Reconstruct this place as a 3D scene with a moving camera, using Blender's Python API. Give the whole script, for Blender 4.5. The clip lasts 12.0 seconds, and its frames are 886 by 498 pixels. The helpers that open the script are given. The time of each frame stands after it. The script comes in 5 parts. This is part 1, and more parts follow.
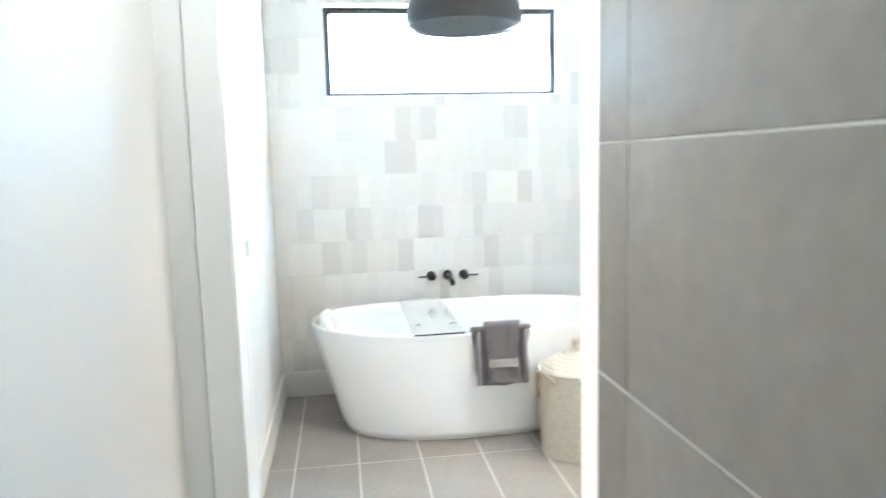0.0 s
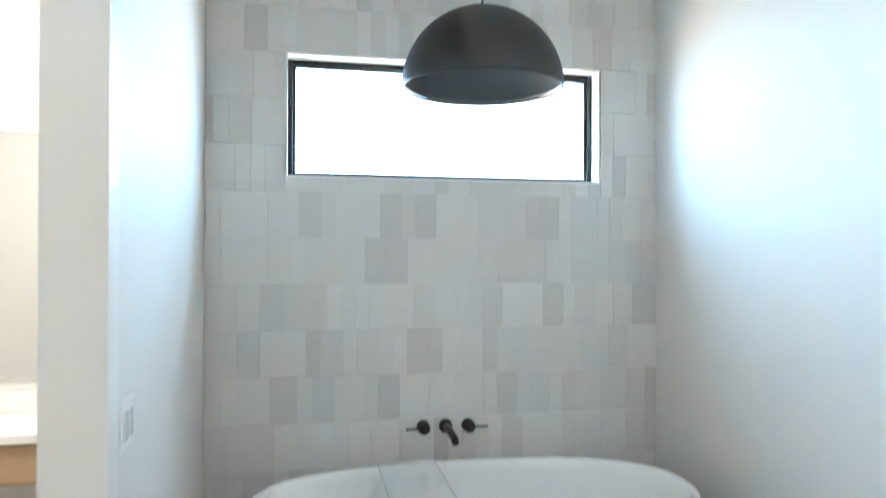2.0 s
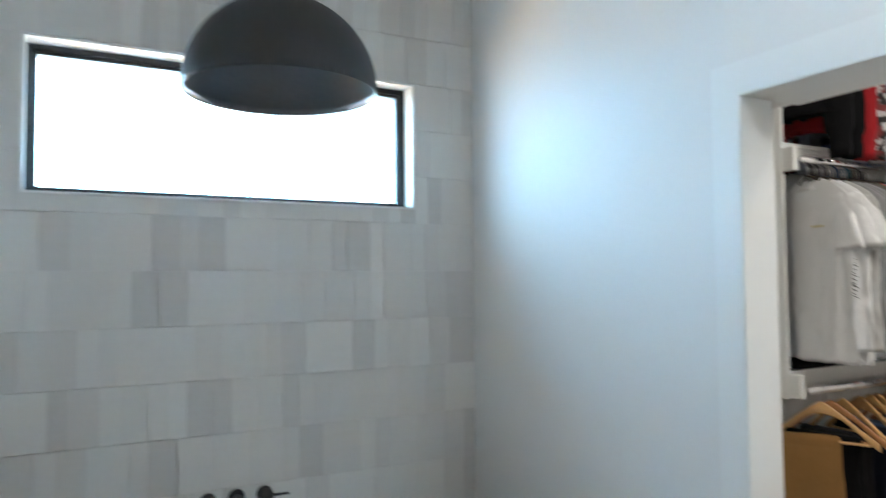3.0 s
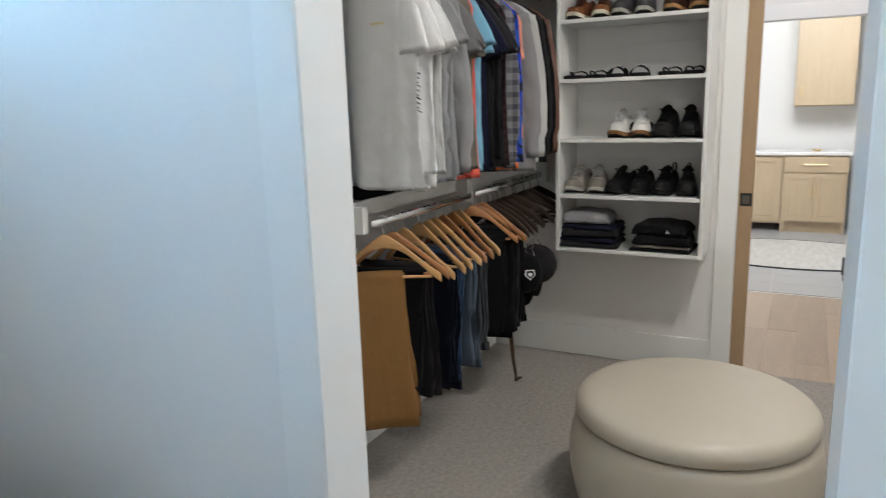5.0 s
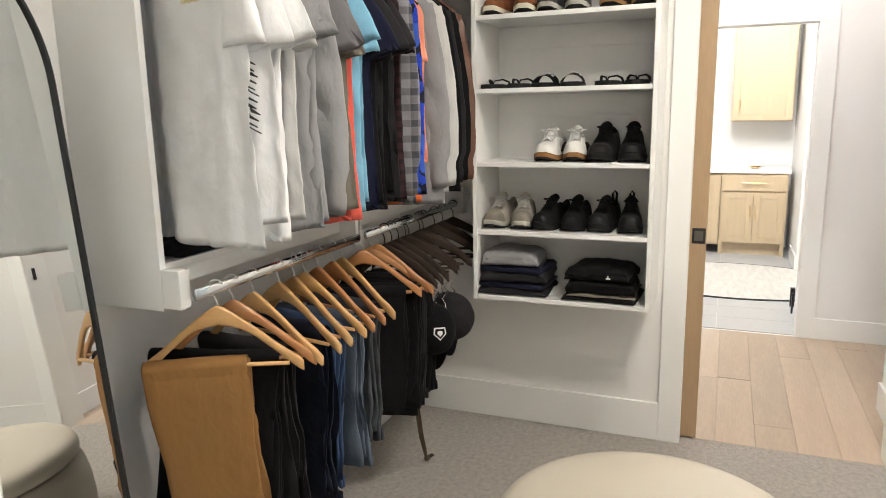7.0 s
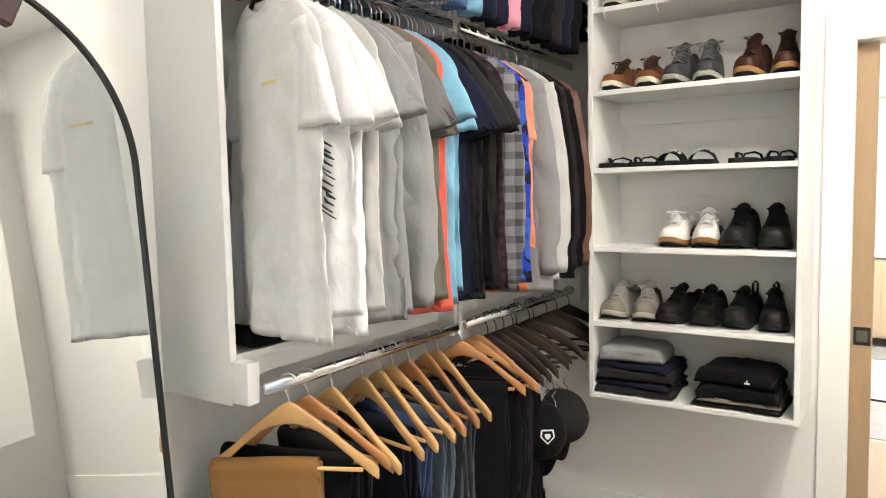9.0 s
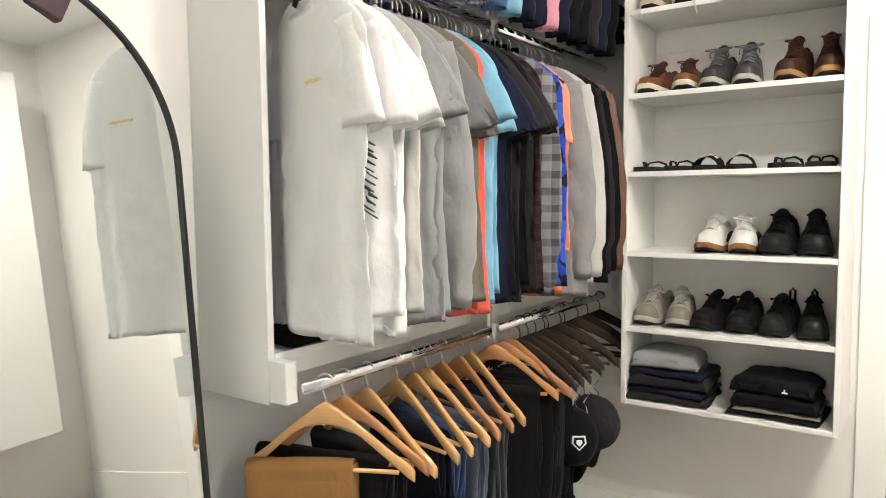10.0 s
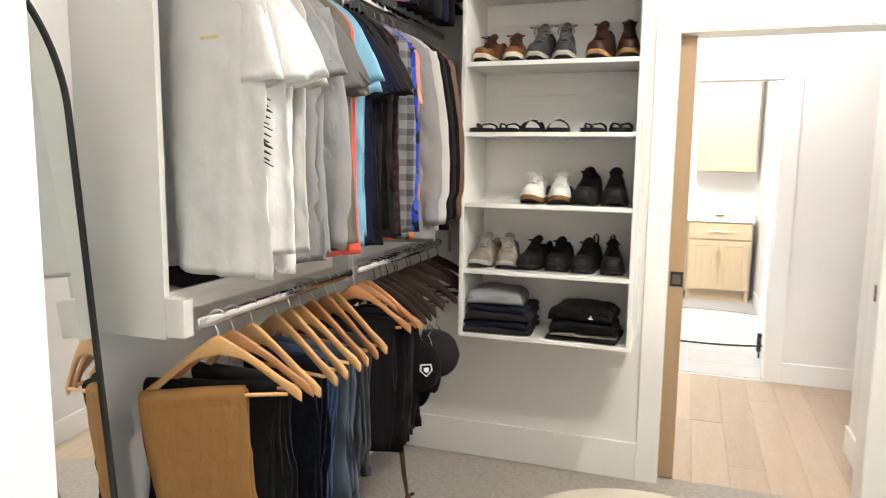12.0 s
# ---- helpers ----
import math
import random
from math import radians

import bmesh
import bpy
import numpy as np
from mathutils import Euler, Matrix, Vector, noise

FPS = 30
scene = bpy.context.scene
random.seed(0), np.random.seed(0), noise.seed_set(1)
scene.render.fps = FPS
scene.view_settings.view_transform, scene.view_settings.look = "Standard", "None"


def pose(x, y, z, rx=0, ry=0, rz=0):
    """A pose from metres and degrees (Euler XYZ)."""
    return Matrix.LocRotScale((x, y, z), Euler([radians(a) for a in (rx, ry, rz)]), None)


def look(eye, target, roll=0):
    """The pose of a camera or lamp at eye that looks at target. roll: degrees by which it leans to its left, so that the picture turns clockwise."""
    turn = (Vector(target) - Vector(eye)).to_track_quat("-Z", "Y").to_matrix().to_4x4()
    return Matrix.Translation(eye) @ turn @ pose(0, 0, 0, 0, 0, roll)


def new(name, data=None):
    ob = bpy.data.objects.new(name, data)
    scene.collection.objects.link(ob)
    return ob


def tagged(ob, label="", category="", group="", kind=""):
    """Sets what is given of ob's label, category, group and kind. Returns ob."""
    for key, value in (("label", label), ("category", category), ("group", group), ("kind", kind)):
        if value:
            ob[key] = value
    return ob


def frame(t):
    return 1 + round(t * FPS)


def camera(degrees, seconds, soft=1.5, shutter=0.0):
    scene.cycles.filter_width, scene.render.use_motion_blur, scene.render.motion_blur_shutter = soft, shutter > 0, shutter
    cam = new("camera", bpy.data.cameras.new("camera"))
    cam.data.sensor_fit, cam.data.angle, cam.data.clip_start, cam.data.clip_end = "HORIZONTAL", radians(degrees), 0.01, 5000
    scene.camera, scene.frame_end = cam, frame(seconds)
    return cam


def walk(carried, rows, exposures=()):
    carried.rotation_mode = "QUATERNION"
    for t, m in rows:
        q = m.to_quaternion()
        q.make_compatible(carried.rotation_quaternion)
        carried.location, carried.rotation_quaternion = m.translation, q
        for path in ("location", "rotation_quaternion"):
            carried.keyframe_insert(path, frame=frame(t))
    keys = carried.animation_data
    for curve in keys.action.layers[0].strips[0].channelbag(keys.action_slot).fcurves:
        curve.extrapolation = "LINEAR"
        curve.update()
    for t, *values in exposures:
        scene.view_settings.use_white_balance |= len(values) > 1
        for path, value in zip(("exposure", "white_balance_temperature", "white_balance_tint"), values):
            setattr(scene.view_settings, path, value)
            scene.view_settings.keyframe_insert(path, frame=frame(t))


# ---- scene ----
cam = camera(64.8, 12.0, soft=0.95, shutter=0.4)
PATH = [
    (0, (0.308, 2.233, 1.459), (0.59, 4.197, 1.208), -1.5),
    (0.3, (0.314, 2.409, 1.44), (0.428, 4.378, 1.107), -2.0),
    (0.5, (0.315, 2.554, 1.467), (0.355, 4.522, 1.113), -2.2),
    (0.6, (0.312, 2.607, 1.468), (0.329, 4.577, 1.124), -2.1),
    (0.8, (0.326, 2.728, 1.443), (0.386, 4.698, 1.102), -1.1),
    (1, (0.33, 2.877, 1.454), (0.48, 4.838, 1.093), -0.5),
    (1.5, (0.312, 3.18, 1.504), (0.63, 5.12, 1.137), -0.0),
    (1.8, (0.311, 3.352, 1.54), (0.692, 5.31, 1.387), 0.1),
    (2, (0.323, 3.455, 1.53), (0.711, 5.418, 1.539), 0.2),
    (2.5, (0.353, 3.678, 1.544), (0.935, 5.584, 1.713), 0.2),
    (3, (0.419, 3.856, 1.546), (1.343, 5.627, 1.637), -0.5),
    (3.3, (0.482, 3.915, 1.563), (1.608, 5.566, 1.503), -0.7),
    (3.5, (0.455, 3.975, 1.502), (1.706, 5.533, 1.422), -0.7),
    (3.6, (0.476, 3.978, 1.526), (1.775, 5.493, 1.396), -0.4),
    (5.3, (1.156, 4.464, 1.481), (2.952, 5.229, 1.045), -2.4),
    (5.5, (1.219, 4.494, 1.484), (3.044, 5.18, 1.041), -2.5),
    (6, (1.446, 4.579, 1.488), (3.296, 5.224, 1.085), -1.6),
    (6.2, (1.544, 4.584, 1.499), (3.373, 5.297, 1.116), -0.7),
    (6.5, (1.656, 4.575, 1.494), (3.486, 5.286, 1.109), -0.6),
    (8.3, (2.01, 4.518, 1.538), (3.731, 5.506, 1.287), -2.2),
    (8.5, (2.019, 4.516, 1.532), (3.721, 5.547, 1.326), -1.8),
    (9, (2.033, 4.543, 1.513), (3.7, 5.637, 1.354), -1.2),
    (9.5, (2.034, 4.561, 1.514), (3.683, 5.684, 1.37), -0.8),
    (10, (2.019, 4.595, 1.507), (3.658, 5.733, 1.359), -0.5),
    (10.5, (1.994, 4.617, 1.51), (3.643, 5.736, 1.336), 0.0),
    (11, (1.92, 4.645, 1.503), (3.666, 5.605, 1.326), 0.1),
    (11.5, (1.821, 4.615, 1.496), (3.641, 5.417, 1.285), 0.4),
    (12, (1.72, 4.623, 1.493), (3.592, 5.276, 1.229), 0.7),
]
walk(cam, [(t, look(eye, target, roll)) for t, eye, target, roll in PATH], exposures=(
    (0.0, 1.70, 6500, 10), (0.5, 1.26, 6400, 10), (1.0, 1.04, 6380, 10), (1.5, 0.72, 6200, 10), (2.0, 0.48, 6380, 10), (2.5, 0.16, 6400, 10), (3.0, -0.15, 6200, 10), (3.7, -0.50, 6080, 10),
    (5.3, 0.02, 5980, 10), (6.0, 0.08, 6140, 10), (6.5, 0.34, 6380, 10), (8.5, 0.98, 6440, 10), (12.0, 0.94, 6440, 10),
))

# ---- daylight and lamps ----
world = bpy.data.worlds.new("world")
scene.world = world
world.use_nodes = True
wn = world.node_tree
sky = wn.nodes.new("ShaderNodeTexSky")
sky.sky_type, sky.sun_disc = "NISHITA", False
sky.sun_elevation, sky.sun_rotation = radians(50), radians(215)
wn.links.new(sky.outputs[0], wn.nodes["Background"].inputs[0])
wn.nodes["Background"].inputs[1].default_value = 0.1
sun = new("sun", bpy.data.lights.new("sun", "SUN"))
sun.data.energy, sun.data.angle, sun.data.color = 3.0, radians(0.5), (1, 0.95, 0.88)
sun.matrix_world = look((0, 0, 8), (-2.0, 2.9, 3.8))


def area(name, place, target, w, h, watts, colour=(1, 1, 1)):
    lamp = new(name, bpy.data.lights.new(name, "AREA"))
    lamp.data.shape, lamp.data.size, lamp.data.size_y = "RECTANGLE", w, h
    lamp.data.energy, lamp.data.color = watts, colour
    lamp.matrix_world = look(place, target)
    return lamp


WARM, COOL, DAY = (1.0, 0.925, 0.82), (0.42, 0.74, 1.0), (0.88, 0.97, 1.0)
# closet ceiling lights are out of view; their number and places are assumed
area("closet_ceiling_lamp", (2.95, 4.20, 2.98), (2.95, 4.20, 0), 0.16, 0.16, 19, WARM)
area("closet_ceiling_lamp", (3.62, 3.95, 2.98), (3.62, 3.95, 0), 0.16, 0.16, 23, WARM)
# unseen fills added to brighten passage and nook, no fixtures behind them
area("bath_fill_lamp", (0.45, 3.2, 2.98), (0.45, 3.2, 0), 0.3, 0.3, 9, DAY)
area("bath_fill_lamp", (1.30, 4.3, 2.98), (1.30, 4.3, 0), 0.4, 0.4, 9, (0.97, 0.97, 0.95))
# added fill for the side room, its real source is unseen
area("vanity_room_fill", (-1.3, 5.4, 2.98), (-1.3, 5.4, 0), 0.4, 0.4, 40, WARM)
# added overhead fill for the hall; the ceiling has no opening here
area("hall_fill_lamp", (5.95, 4.2, 2.98), (5.95, 4.2, 0), 1.2, 0.9, 20, (1.0, 0.90, 0.85))
# unseen lamp added under the ceiling to brighten the far vanity
area("far_room_fill", (7.7, 4.45, 2.8), (9.8, 4.15, 0.9), 1.2, 0.8, 66, (1.0, 0.98, 0.94))


# ---- materials ----
def ramp_mix(nt, fac, a, b):
    m = nt.nodes.new("ShaderNodeMix")
    m.data_type = "RGBA"
    nt.links.new(fac, m.inputs[0])
    for sock, v in ((m.inputs[6], a), (m.inputs[7], b)):
        if isinstance(v, tuple):
            sock.default_value = (*v, 1)
        else:
            nt.links.new(v, sock)
    return m.outputs[2]


def mat(name, c, rough=0.5, metal=0.0, vary=0.12, big=1.5, fine=60.0, bump=0.1, dist=0.002, rand=0.0, c2=None, stretch=(1, 1, 1), sheen=0.0, coat=0.0, spec=0.5):
    """A surface with blotches, grain and fine relief; rand: how far pieces differ from one another."""
    m = bpy.data.materials.new(name)
    m.use_nodes = True
    nt = m.node_tree
    b = nt.nodes["Principled BSDF"]
    tc = nt.nodes.new("ShaderNodeTexCoord")
    mp = nt.nodes.new("ShaderNodeMapping")
    mp.inputs["Scale"].default_value = stretch
    nt.links.new(tc.outputs["Object"], mp.inputs[0])
    n1, n2 = nt.nodes.new("ShaderNodeTexNoise"), nt.nodes.new("ShaderNodeTexNoise")
    for n, s, d in ((n1, big, 4), (n2, fine, 3)):
        n.inputs["Scale"].default_value, n.inputs["Detail"].default_value = s, d
        nt.links.new(mp.outputs[0], n.inputs["Vector"])
    dark = tuple(v * (1 - vary) for v in c)
    lite = tuple(min(1, v * (1 + vary * 0.6)) for v in (c2 or c))
    col = ramp_mix(nt, n1.outputs[0], dark, lite)
    mul = nt.nodes.new("ShaderNodeMath")
    mul.operation = "MULTIPLY_ADD"
    nt.links.new(n2.outputs[0], mul.inputs[0])
    mul.inputs[1].default_value, mul.inputs[2].default_value = vary * 1.6, 1 - vary * 0.8
    hsv = nt.nodes.new("ShaderNodeHueSaturation")
    nt.links.new(col, hsv.inputs["Color"])
    if rand:
        oi = nt.nodes.new("ShaderNodeObjectInfo")
        r2 = nt.nodes.new("ShaderNodeMath")
        r2.operation = "MULTIPLY_ADD"
        nt.links.new(oi.outputs["Random"], r2.inputs[0])
        r2.inputs[1].default_value, r2.inputs[2].default_value = 2 * rand, -rand
        add = nt.nodes.new("ShaderNodeMath")
        nt.links.new(mul.outputs[0], add.inputs[0])
        nt.links.new(r2.outputs[0], add.inputs[1])
        nt.links.new(add.outputs[0], hsv.inputs["Value"])
    else:
        nt.links.new(mul.outputs[0], hsv.inputs["Value"])
    nt.links.new(hsv.outputs[0], b.inputs["Base Color"])
    b.inputs["Roughness"].default_value, b.inputs["Metallic"].default_value = rough, metal
    b.inputs["Specular IOR Level"].default_value = spec
    b.inputs["Sheen Weight"].default_value, b.inputs["Coat Weight"].default_value = sheen, coat
    if bump:
        bp = nt.nodes.new("ShaderNodeBump")
        bp.inputs["Strength"].default_value, bp.inputs["Distance"].default_value = bump, dist
        nt.links.new(n2.outputs[0], bp.inputs["Height"])
        nt.links.new(bp.outputs[0], b.inputs["Normal"])
    return m


def cloth(name, c, weave=420.0, c2=None):
    """Woven cloth: soft blotches, a fine weave and long hanging creases."""
    m = mat(name, c, 0.92, vary=0.05, big=7, fine=weave, bump=0.25, dist=0.001, sheen=0.03, c2=c2, spec=0.12)
    nt = m.node_tree
    tc = nt.nodes.new("ShaderNodeTexCoord")
    old = next(x for x in nt.nodes if x.type == "BUMP")
    for scale, stretch, strength, dist in ((16.0, (1.0, 1.0, 0.16), 0.22, 0.012), (34.0, (1.0, 1.0, 0.6), 0.5, 0.006)):
        mp, n, bp = nt.nodes.new("ShaderNodeMapping"), nt.nodes.new("ShaderNodeTexNoise"), nt.nodes.new("ShaderNodeBump")
        mp.inputs["Scale"].default_value = stretch
        n.inputs["Scale"].default_value, n.inputs["Detail"].default_value, n.inputs["Distortion"].default_value = scale, 2.0, 0.5
        nt.links.new(tc.outputs["Object"], mp.inputs[0])
        nt.links.new(mp.outputs[0], n.inputs["Vector"])
        bp.inputs["Strength"].default_value, bp.inputs["Distance"].default_value = strength, dist
        nt.links.new(n.outputs[0], bp.inputs["Height"])
        nt.links.new(bp.outputs[0], old.inputs["Normal"])
        old = bp
    return m


PAINT = mat("wall_paint", (0.80, 0.79, 0.77), 0.55, vary=0.03, big=0.8, fine=140, bump=0.10, dist=0.001)
CEIL = mat("ceiling_paint", (0.82, 0.82, 0.81), 0.7, vary=0.03, bump=0.1)
TRIM = mat("trim_paint", (0.83, 0.83, 0.81), 0.32, vary=0.02, big=2, fine=90, bump=0.03)
MELA = mat("white_melamine", (0.82, 0.82, 0.80), 0.35, vary=0.02, big=2, fine=200, bump=0.04)
GROUT = mat("grout", (0.74, 0.72, 0.69), 0.9, vary=0.1, fine=200, bump=0.3)
WGROUT = mat("wall_grout", (0.78, 0.77, 0.75), 0.9, vary=0.06, fine=200, bump=0.2)
FTILE = mat("floor_tile", (0.255, 0.235, 0.22), 0.42, vary=0.16, big=3.5, fine=40, bump=0.12, rand=0.07, c2=(0.29, 0.27, 0.255))
STILE = mat("shower_tile", (0.25, 0.222, 0.20), 0.38, vary=0.22, big=3.0, fine=30, bump=0.12, rand=0.05, c2=(0.31, 0.28, 0.26))
WTILE = mat("wall_tile", (0.68, 0.665, 0.635), 0.42, vary=0.05, big=5, fine=50, bump=0.15, rand=0.05)
WTILE2 = mat("wall_tile_greige", (0.615, 0.595, 0.568), 0.42, vary=0.06, big=5, fine=50, bump=0.15, rand=0.06)
CARPET = mat("carpet", (0.39, 0.355, 0.31), 0.98, vary=0.36, c2=(0.54, 0.495, 0.44), big=48, fine=260, bump=1.0, dist=0.012, sheen=0.2)
OAK = mat("oak_plank", (0.44, 0.34, 0.25), 0.36, vary=0.2, big=2.2, fine=14, bump=0.08, rand=0.13, stretch=(1, 9, 9))
OAKV = mat("oak_veneer", (0.42, 0.29, 0.17), 0.45, vary=0.14, big=2.5, fine=16, bump=0.06, stretch=(9, 9, 1))
PALE = mat("pale_oak", (0.56, 0.44, 0.29), 0.45, vary=0.1, big=2.5, fine=16, bump=0.06, stretch=(9, 9, 1))
TUBM = mat("white_acrylic", (0.84, 0.85, 0.85), 0.16, vary=0.015, bump=0.0, coat=0.3)
BLACK = mat("black_metal", (0.018, 0.019, 0.021), 0.38, metal=0.3, vary=0.2, bump=0.05)
SHADE = mat("black_shade", (0.017, 0.018, 0.021), 0.58, vary=0.15, big=6, bump=0.04)
SHADEIN = mat("shade_lining", (0.10, 0.10, 0.105), 0.35, metal=0.4, vary=0.15, bump=0.04)
HOOK = mat("hook_wire", (0.86, 0.86, 0.86), 0.32, metal=0.85, vary=0.03, bump=0.0)
CHROME = mat("chrome", (0.75, 0.75, 0.76), 0.12, metal=1.0, vary=0.05, bump=0.0)
BRASS = mat("brass", (0.72, 0.53, 0.27), 0.3, metal=1.0, vary=0.05, bump=0.0)
QUARTZ = mat("white_quartz", (0.82, 0.81, 0.79), 0.25, vary=0.03, big=4, bump=0.0)
WOODH = mat("hanger_wood", (0.62, 0.36, 0.14), 0.35, vary=0.15, big=9, fine=40, bump=0.05, rand=0.16, stretch=(6, 1, 6), coat=0.3)
WOODH2 = mat("hanger_wood_red", (0.44, 0.20, 0.075), 0.35, vary=0.15, big=9, fine=40, bump=0.05, rand=0.12, stretch=(6, 1, 6), coat=0.3)
VELVET = mat("hanger_velvet", (0.042, 0.030, 0.024), 0.95, vary=0.2, fine=300, bump=0.2, sheen=0.05, spec=0.1)
LEATH = mat("ottoman_leather", (0.50, 0.455, 0.375), 0.38, vary=0.06, big=5, fine=300, bump=0.25, dist=0.0008)
# dark colour put into gaps, recesses and openings
GAPDARK = mat("dark_gap", (0.10, 0.09, 0.075), 0.7, vary=0.1)
TERRY = mat("grey_terry", (0.27, 0.255, 0.275), 0.98, vary=0.22, big=14, fine=300, bump=0.9, dist=0.004, sheen=0.35)
TERRYB = mat("grey_terry_band", (0.29, 0.28, 0.29), 0.85, vary=0.1, fine=300, bump=0.3)
RUG = mat("rug_wool", (0.55, 0.53, 0.49), 0.95, vary=0.3, big=5, fine=50, bump=0.6, dist=0.006, stretch=(1, 5, 1))
FARTILE = mat("far_floor_tile", (0.42, 0.42, 0.42), 0.35, vary=0.1, big=3, fine=30, bump=0.06, rand=0.04)


def wicker(name, a, b):
    """Coiled straw: stitches that run up the coils, pale and dark in turn."""
    m = mat(name, a, 0.8, vary=0.12, fine=200, bump=0.0, spec=0.2)
    nt = m.node_tree
    p = nt.nodes["Principled BSDF"]

    def op(kind, x, y=None, z=None):
        n = nt.nodes.new("ShaderNodeMath")
        n.operation = kind
        for i, v in enumerate((x, y, z)):
            if v is None:
                continue
            if isinstance(v, (int, float)):
                n.inputs[i].default_value = v
            else:
                nt.links.new(v, n.inputs[i])
        return n.outputs[0]
    tc = nt.nodes.new("ShaderNodeTexCoord")
    g = nt.nodes.new("ShaderNodeTexGradient")
    g.gradient_type = "RADIAL"
    nt.links.new(tc.outputs["Object"], g.inputs[0])
    xyz = nt.nodes.new("ShaderNodeSeparateXYZ")
    nt.links.new(tc.outputs["Object"], xyz.inputs[0])
    n = nt.nodes.new("ShaderNodeTexNoise")
    n.inputs["Scale"].default_value = 40
    nt.links.new(tc.outputs["Object"], n.inputs["Vector"])
    stitch = op("SINE", op("MULTIPLY", g.outputs["Fac"], 2 * math.pi * 92))
    coil = op("SINE", op("MULTIPLY", xyz.outputs["Z"], 2 * math.pi / 0.0133))
    both = op("ADD", op("MULTIPLY", stitch, 0.7), op("MULTIPLY_ADD", coil, 0.5, op("MULTIPLY_ADD", n.outputs[0], 2.4, -1.2)))
    mr = nt.nodes.new("ShaderNodeMapRange")
    mr.inputs[1].default_value, mr.inputs[2].default_value = -0.9, 0.5
    nt.links.new(both, mr.inputs[0])
    old = p.inputs["Base Color"].links[0].from_socket
    nt.links.new(ramp_mix(nt, mr.outputs[0], b, old), p.inputs["Base Color"])
    bp = nt.nodes.new("ShaderNodeBump")
    bp.inputs["Strength"].default_value, bp.inputs["Distance"].default_value = 0.8, 0.003
    nt.links.new(mr.outputs[0], bp.inputs["Height"])
    nt.links.new(bp.outputs[0], p.inputs["Normal"])
    return m


STRAW = wicker("seagrass", (0.64, 0.59, 0.52), (0.44, 0.385, 0.31))
STRAW2 = wicker("seagrass_grey", (0.56, 0.52, 0.475), (0.36, 0.32, 0.285))
ROPE = mat("rope", (0.40, 0.32, 0.22), 0.9, vary=0.25, fine=150, bump=0.6, dist=0.003)


def clear(name, rough, tint, ior=1.45):
    m = bpy.data.materials.new(name)
    m.use_nodes = True
    b = m.node_tree.nodes["Principled BSDF"]
    b.inputs["Transmission Weight"].default_value, b.inputs["Roughness"].default_value = 1.0, rough
    b.inputs["IOR"].default_value, b.inputs["Base Color"].default_value = ior, (*tint, 1)
    return m


GLASS = clear("window_glass", 0.0, (1, 1, 1), 1.1)
ACRYL = clear("clear_acrylic", 0.0, (1.0, 1.0, 1.0), 1.09)
MIRROR = mat("mirror_silver", (0.88, 0.90, 0.89), 0.0, metal=1.0, vary=0.0, bump=0.0)


def glow(name, c, s):
    m = bpy.data.materials.new(name)
    m.use_nodes = True
    b = m.node_tree.nodes["Principled BSDF"]
    b.inputs["Base Color"].default_value = (*c, 1)
    b.inputs["Emission Color"].default_value, b.inputs["Emission Strength"].default_value = (*c, 1), s
    return m


SKYGLOW = glow("bright_sky", (0.46, 0.76, 1.0), 24.0)
# warm emission for an added sheet outside, below what the window shows
WARMGLOW = glow("low_warm_glow", (1.0, 0.68, 0.35), 10.0)


# ---- building helpers ----
def box(bm, x0, x1, y0, y1, z0, z1, bev=0.0):
    vs = bmesh.ops.create_cube(bm, size=1.0, matrix=Matrix.LocRotScale(((x0 + x1) / 2, (y0 + y1) / 2, (z0 + z1) / 2), None, (abs(x1 - x0), abs(y1 - y0), abs(z1 - z0))))["verts"]
    if bev:
        es = list({e for v in vs for e in v.link_edges})
        bmesh.ops.bevel(bm, geom=es, offset=bev, segments=2, affect="EDGES", profile=0.5)
    return bm


def mesh(name, bm, material, smooth=False):
    me = bpy.data.meshes.new(name)
    bm.normal_update()
    bm.to_mesh(me)
    bm.free()
    for m in material if isinstance(material, (list, tuple)) else (material,):
        me.materials.append(m)
    if smooth:
        me.polygons.foreach_set("use_smooth", [True] * len(me.polygons))
    return me


def solid(name, bm, material, smooth=False, **tags):
    return tagged(new(name, mesh(name, bm, material, smooth)), **tags)


def part(name, bm, material, parent, label="", smooth=False):
    ob = new(name, mesh(name, bm, material, smooth))
    ob.parent = parent
    return tagged(ob, label=label)


def thing(name, m, label, category, group=""):
    ob = new(name)
    ob.matrix_world = m
    ob.empty_display_size = 0.05
    return tagged(ob, label=label, category=category, group=group)


def boxes(*bs, bev=0.0):
    bm = bmesh.new()
    for b in bs:
        box(bm, *b, bev=bev)
    return bm


def rings(bm, loops, close=True, cap0=False, cap1=False):
    """Skin a list of vertex loops of equal length."""
    vv = [[bm.verts.new(p) for p in lp] for lp in loops]
    n = len(vv[0])
    for a, b in zip(vv, vv[1:]):
        for i in range(n if close else n - 1):
            j = (i + 1) % n
            bm.faces.new((a[i], a[j], b[j], b[i]))
    if cap0:
        bm.faces.new(vv[0][::-1])
    if cap1:
        bm.faces.new(vv[-1])
    return vv


def lathe(bm, prof, n=40, cx=0.0, cy=0.0, cz=0.0, sx=1.0, sy=1.0, cap0=True, cap1=True):
    lps = [[(cx + r * sx * math.cos(2 * math.pi * i / n), cy + r * sy * math.sin(2 * math.pi * i / n), cz + z) for i in range(n)] for r, z in prof]
    rings(bm, lps, cap0=cap0, cap1=cap1)
    return bm


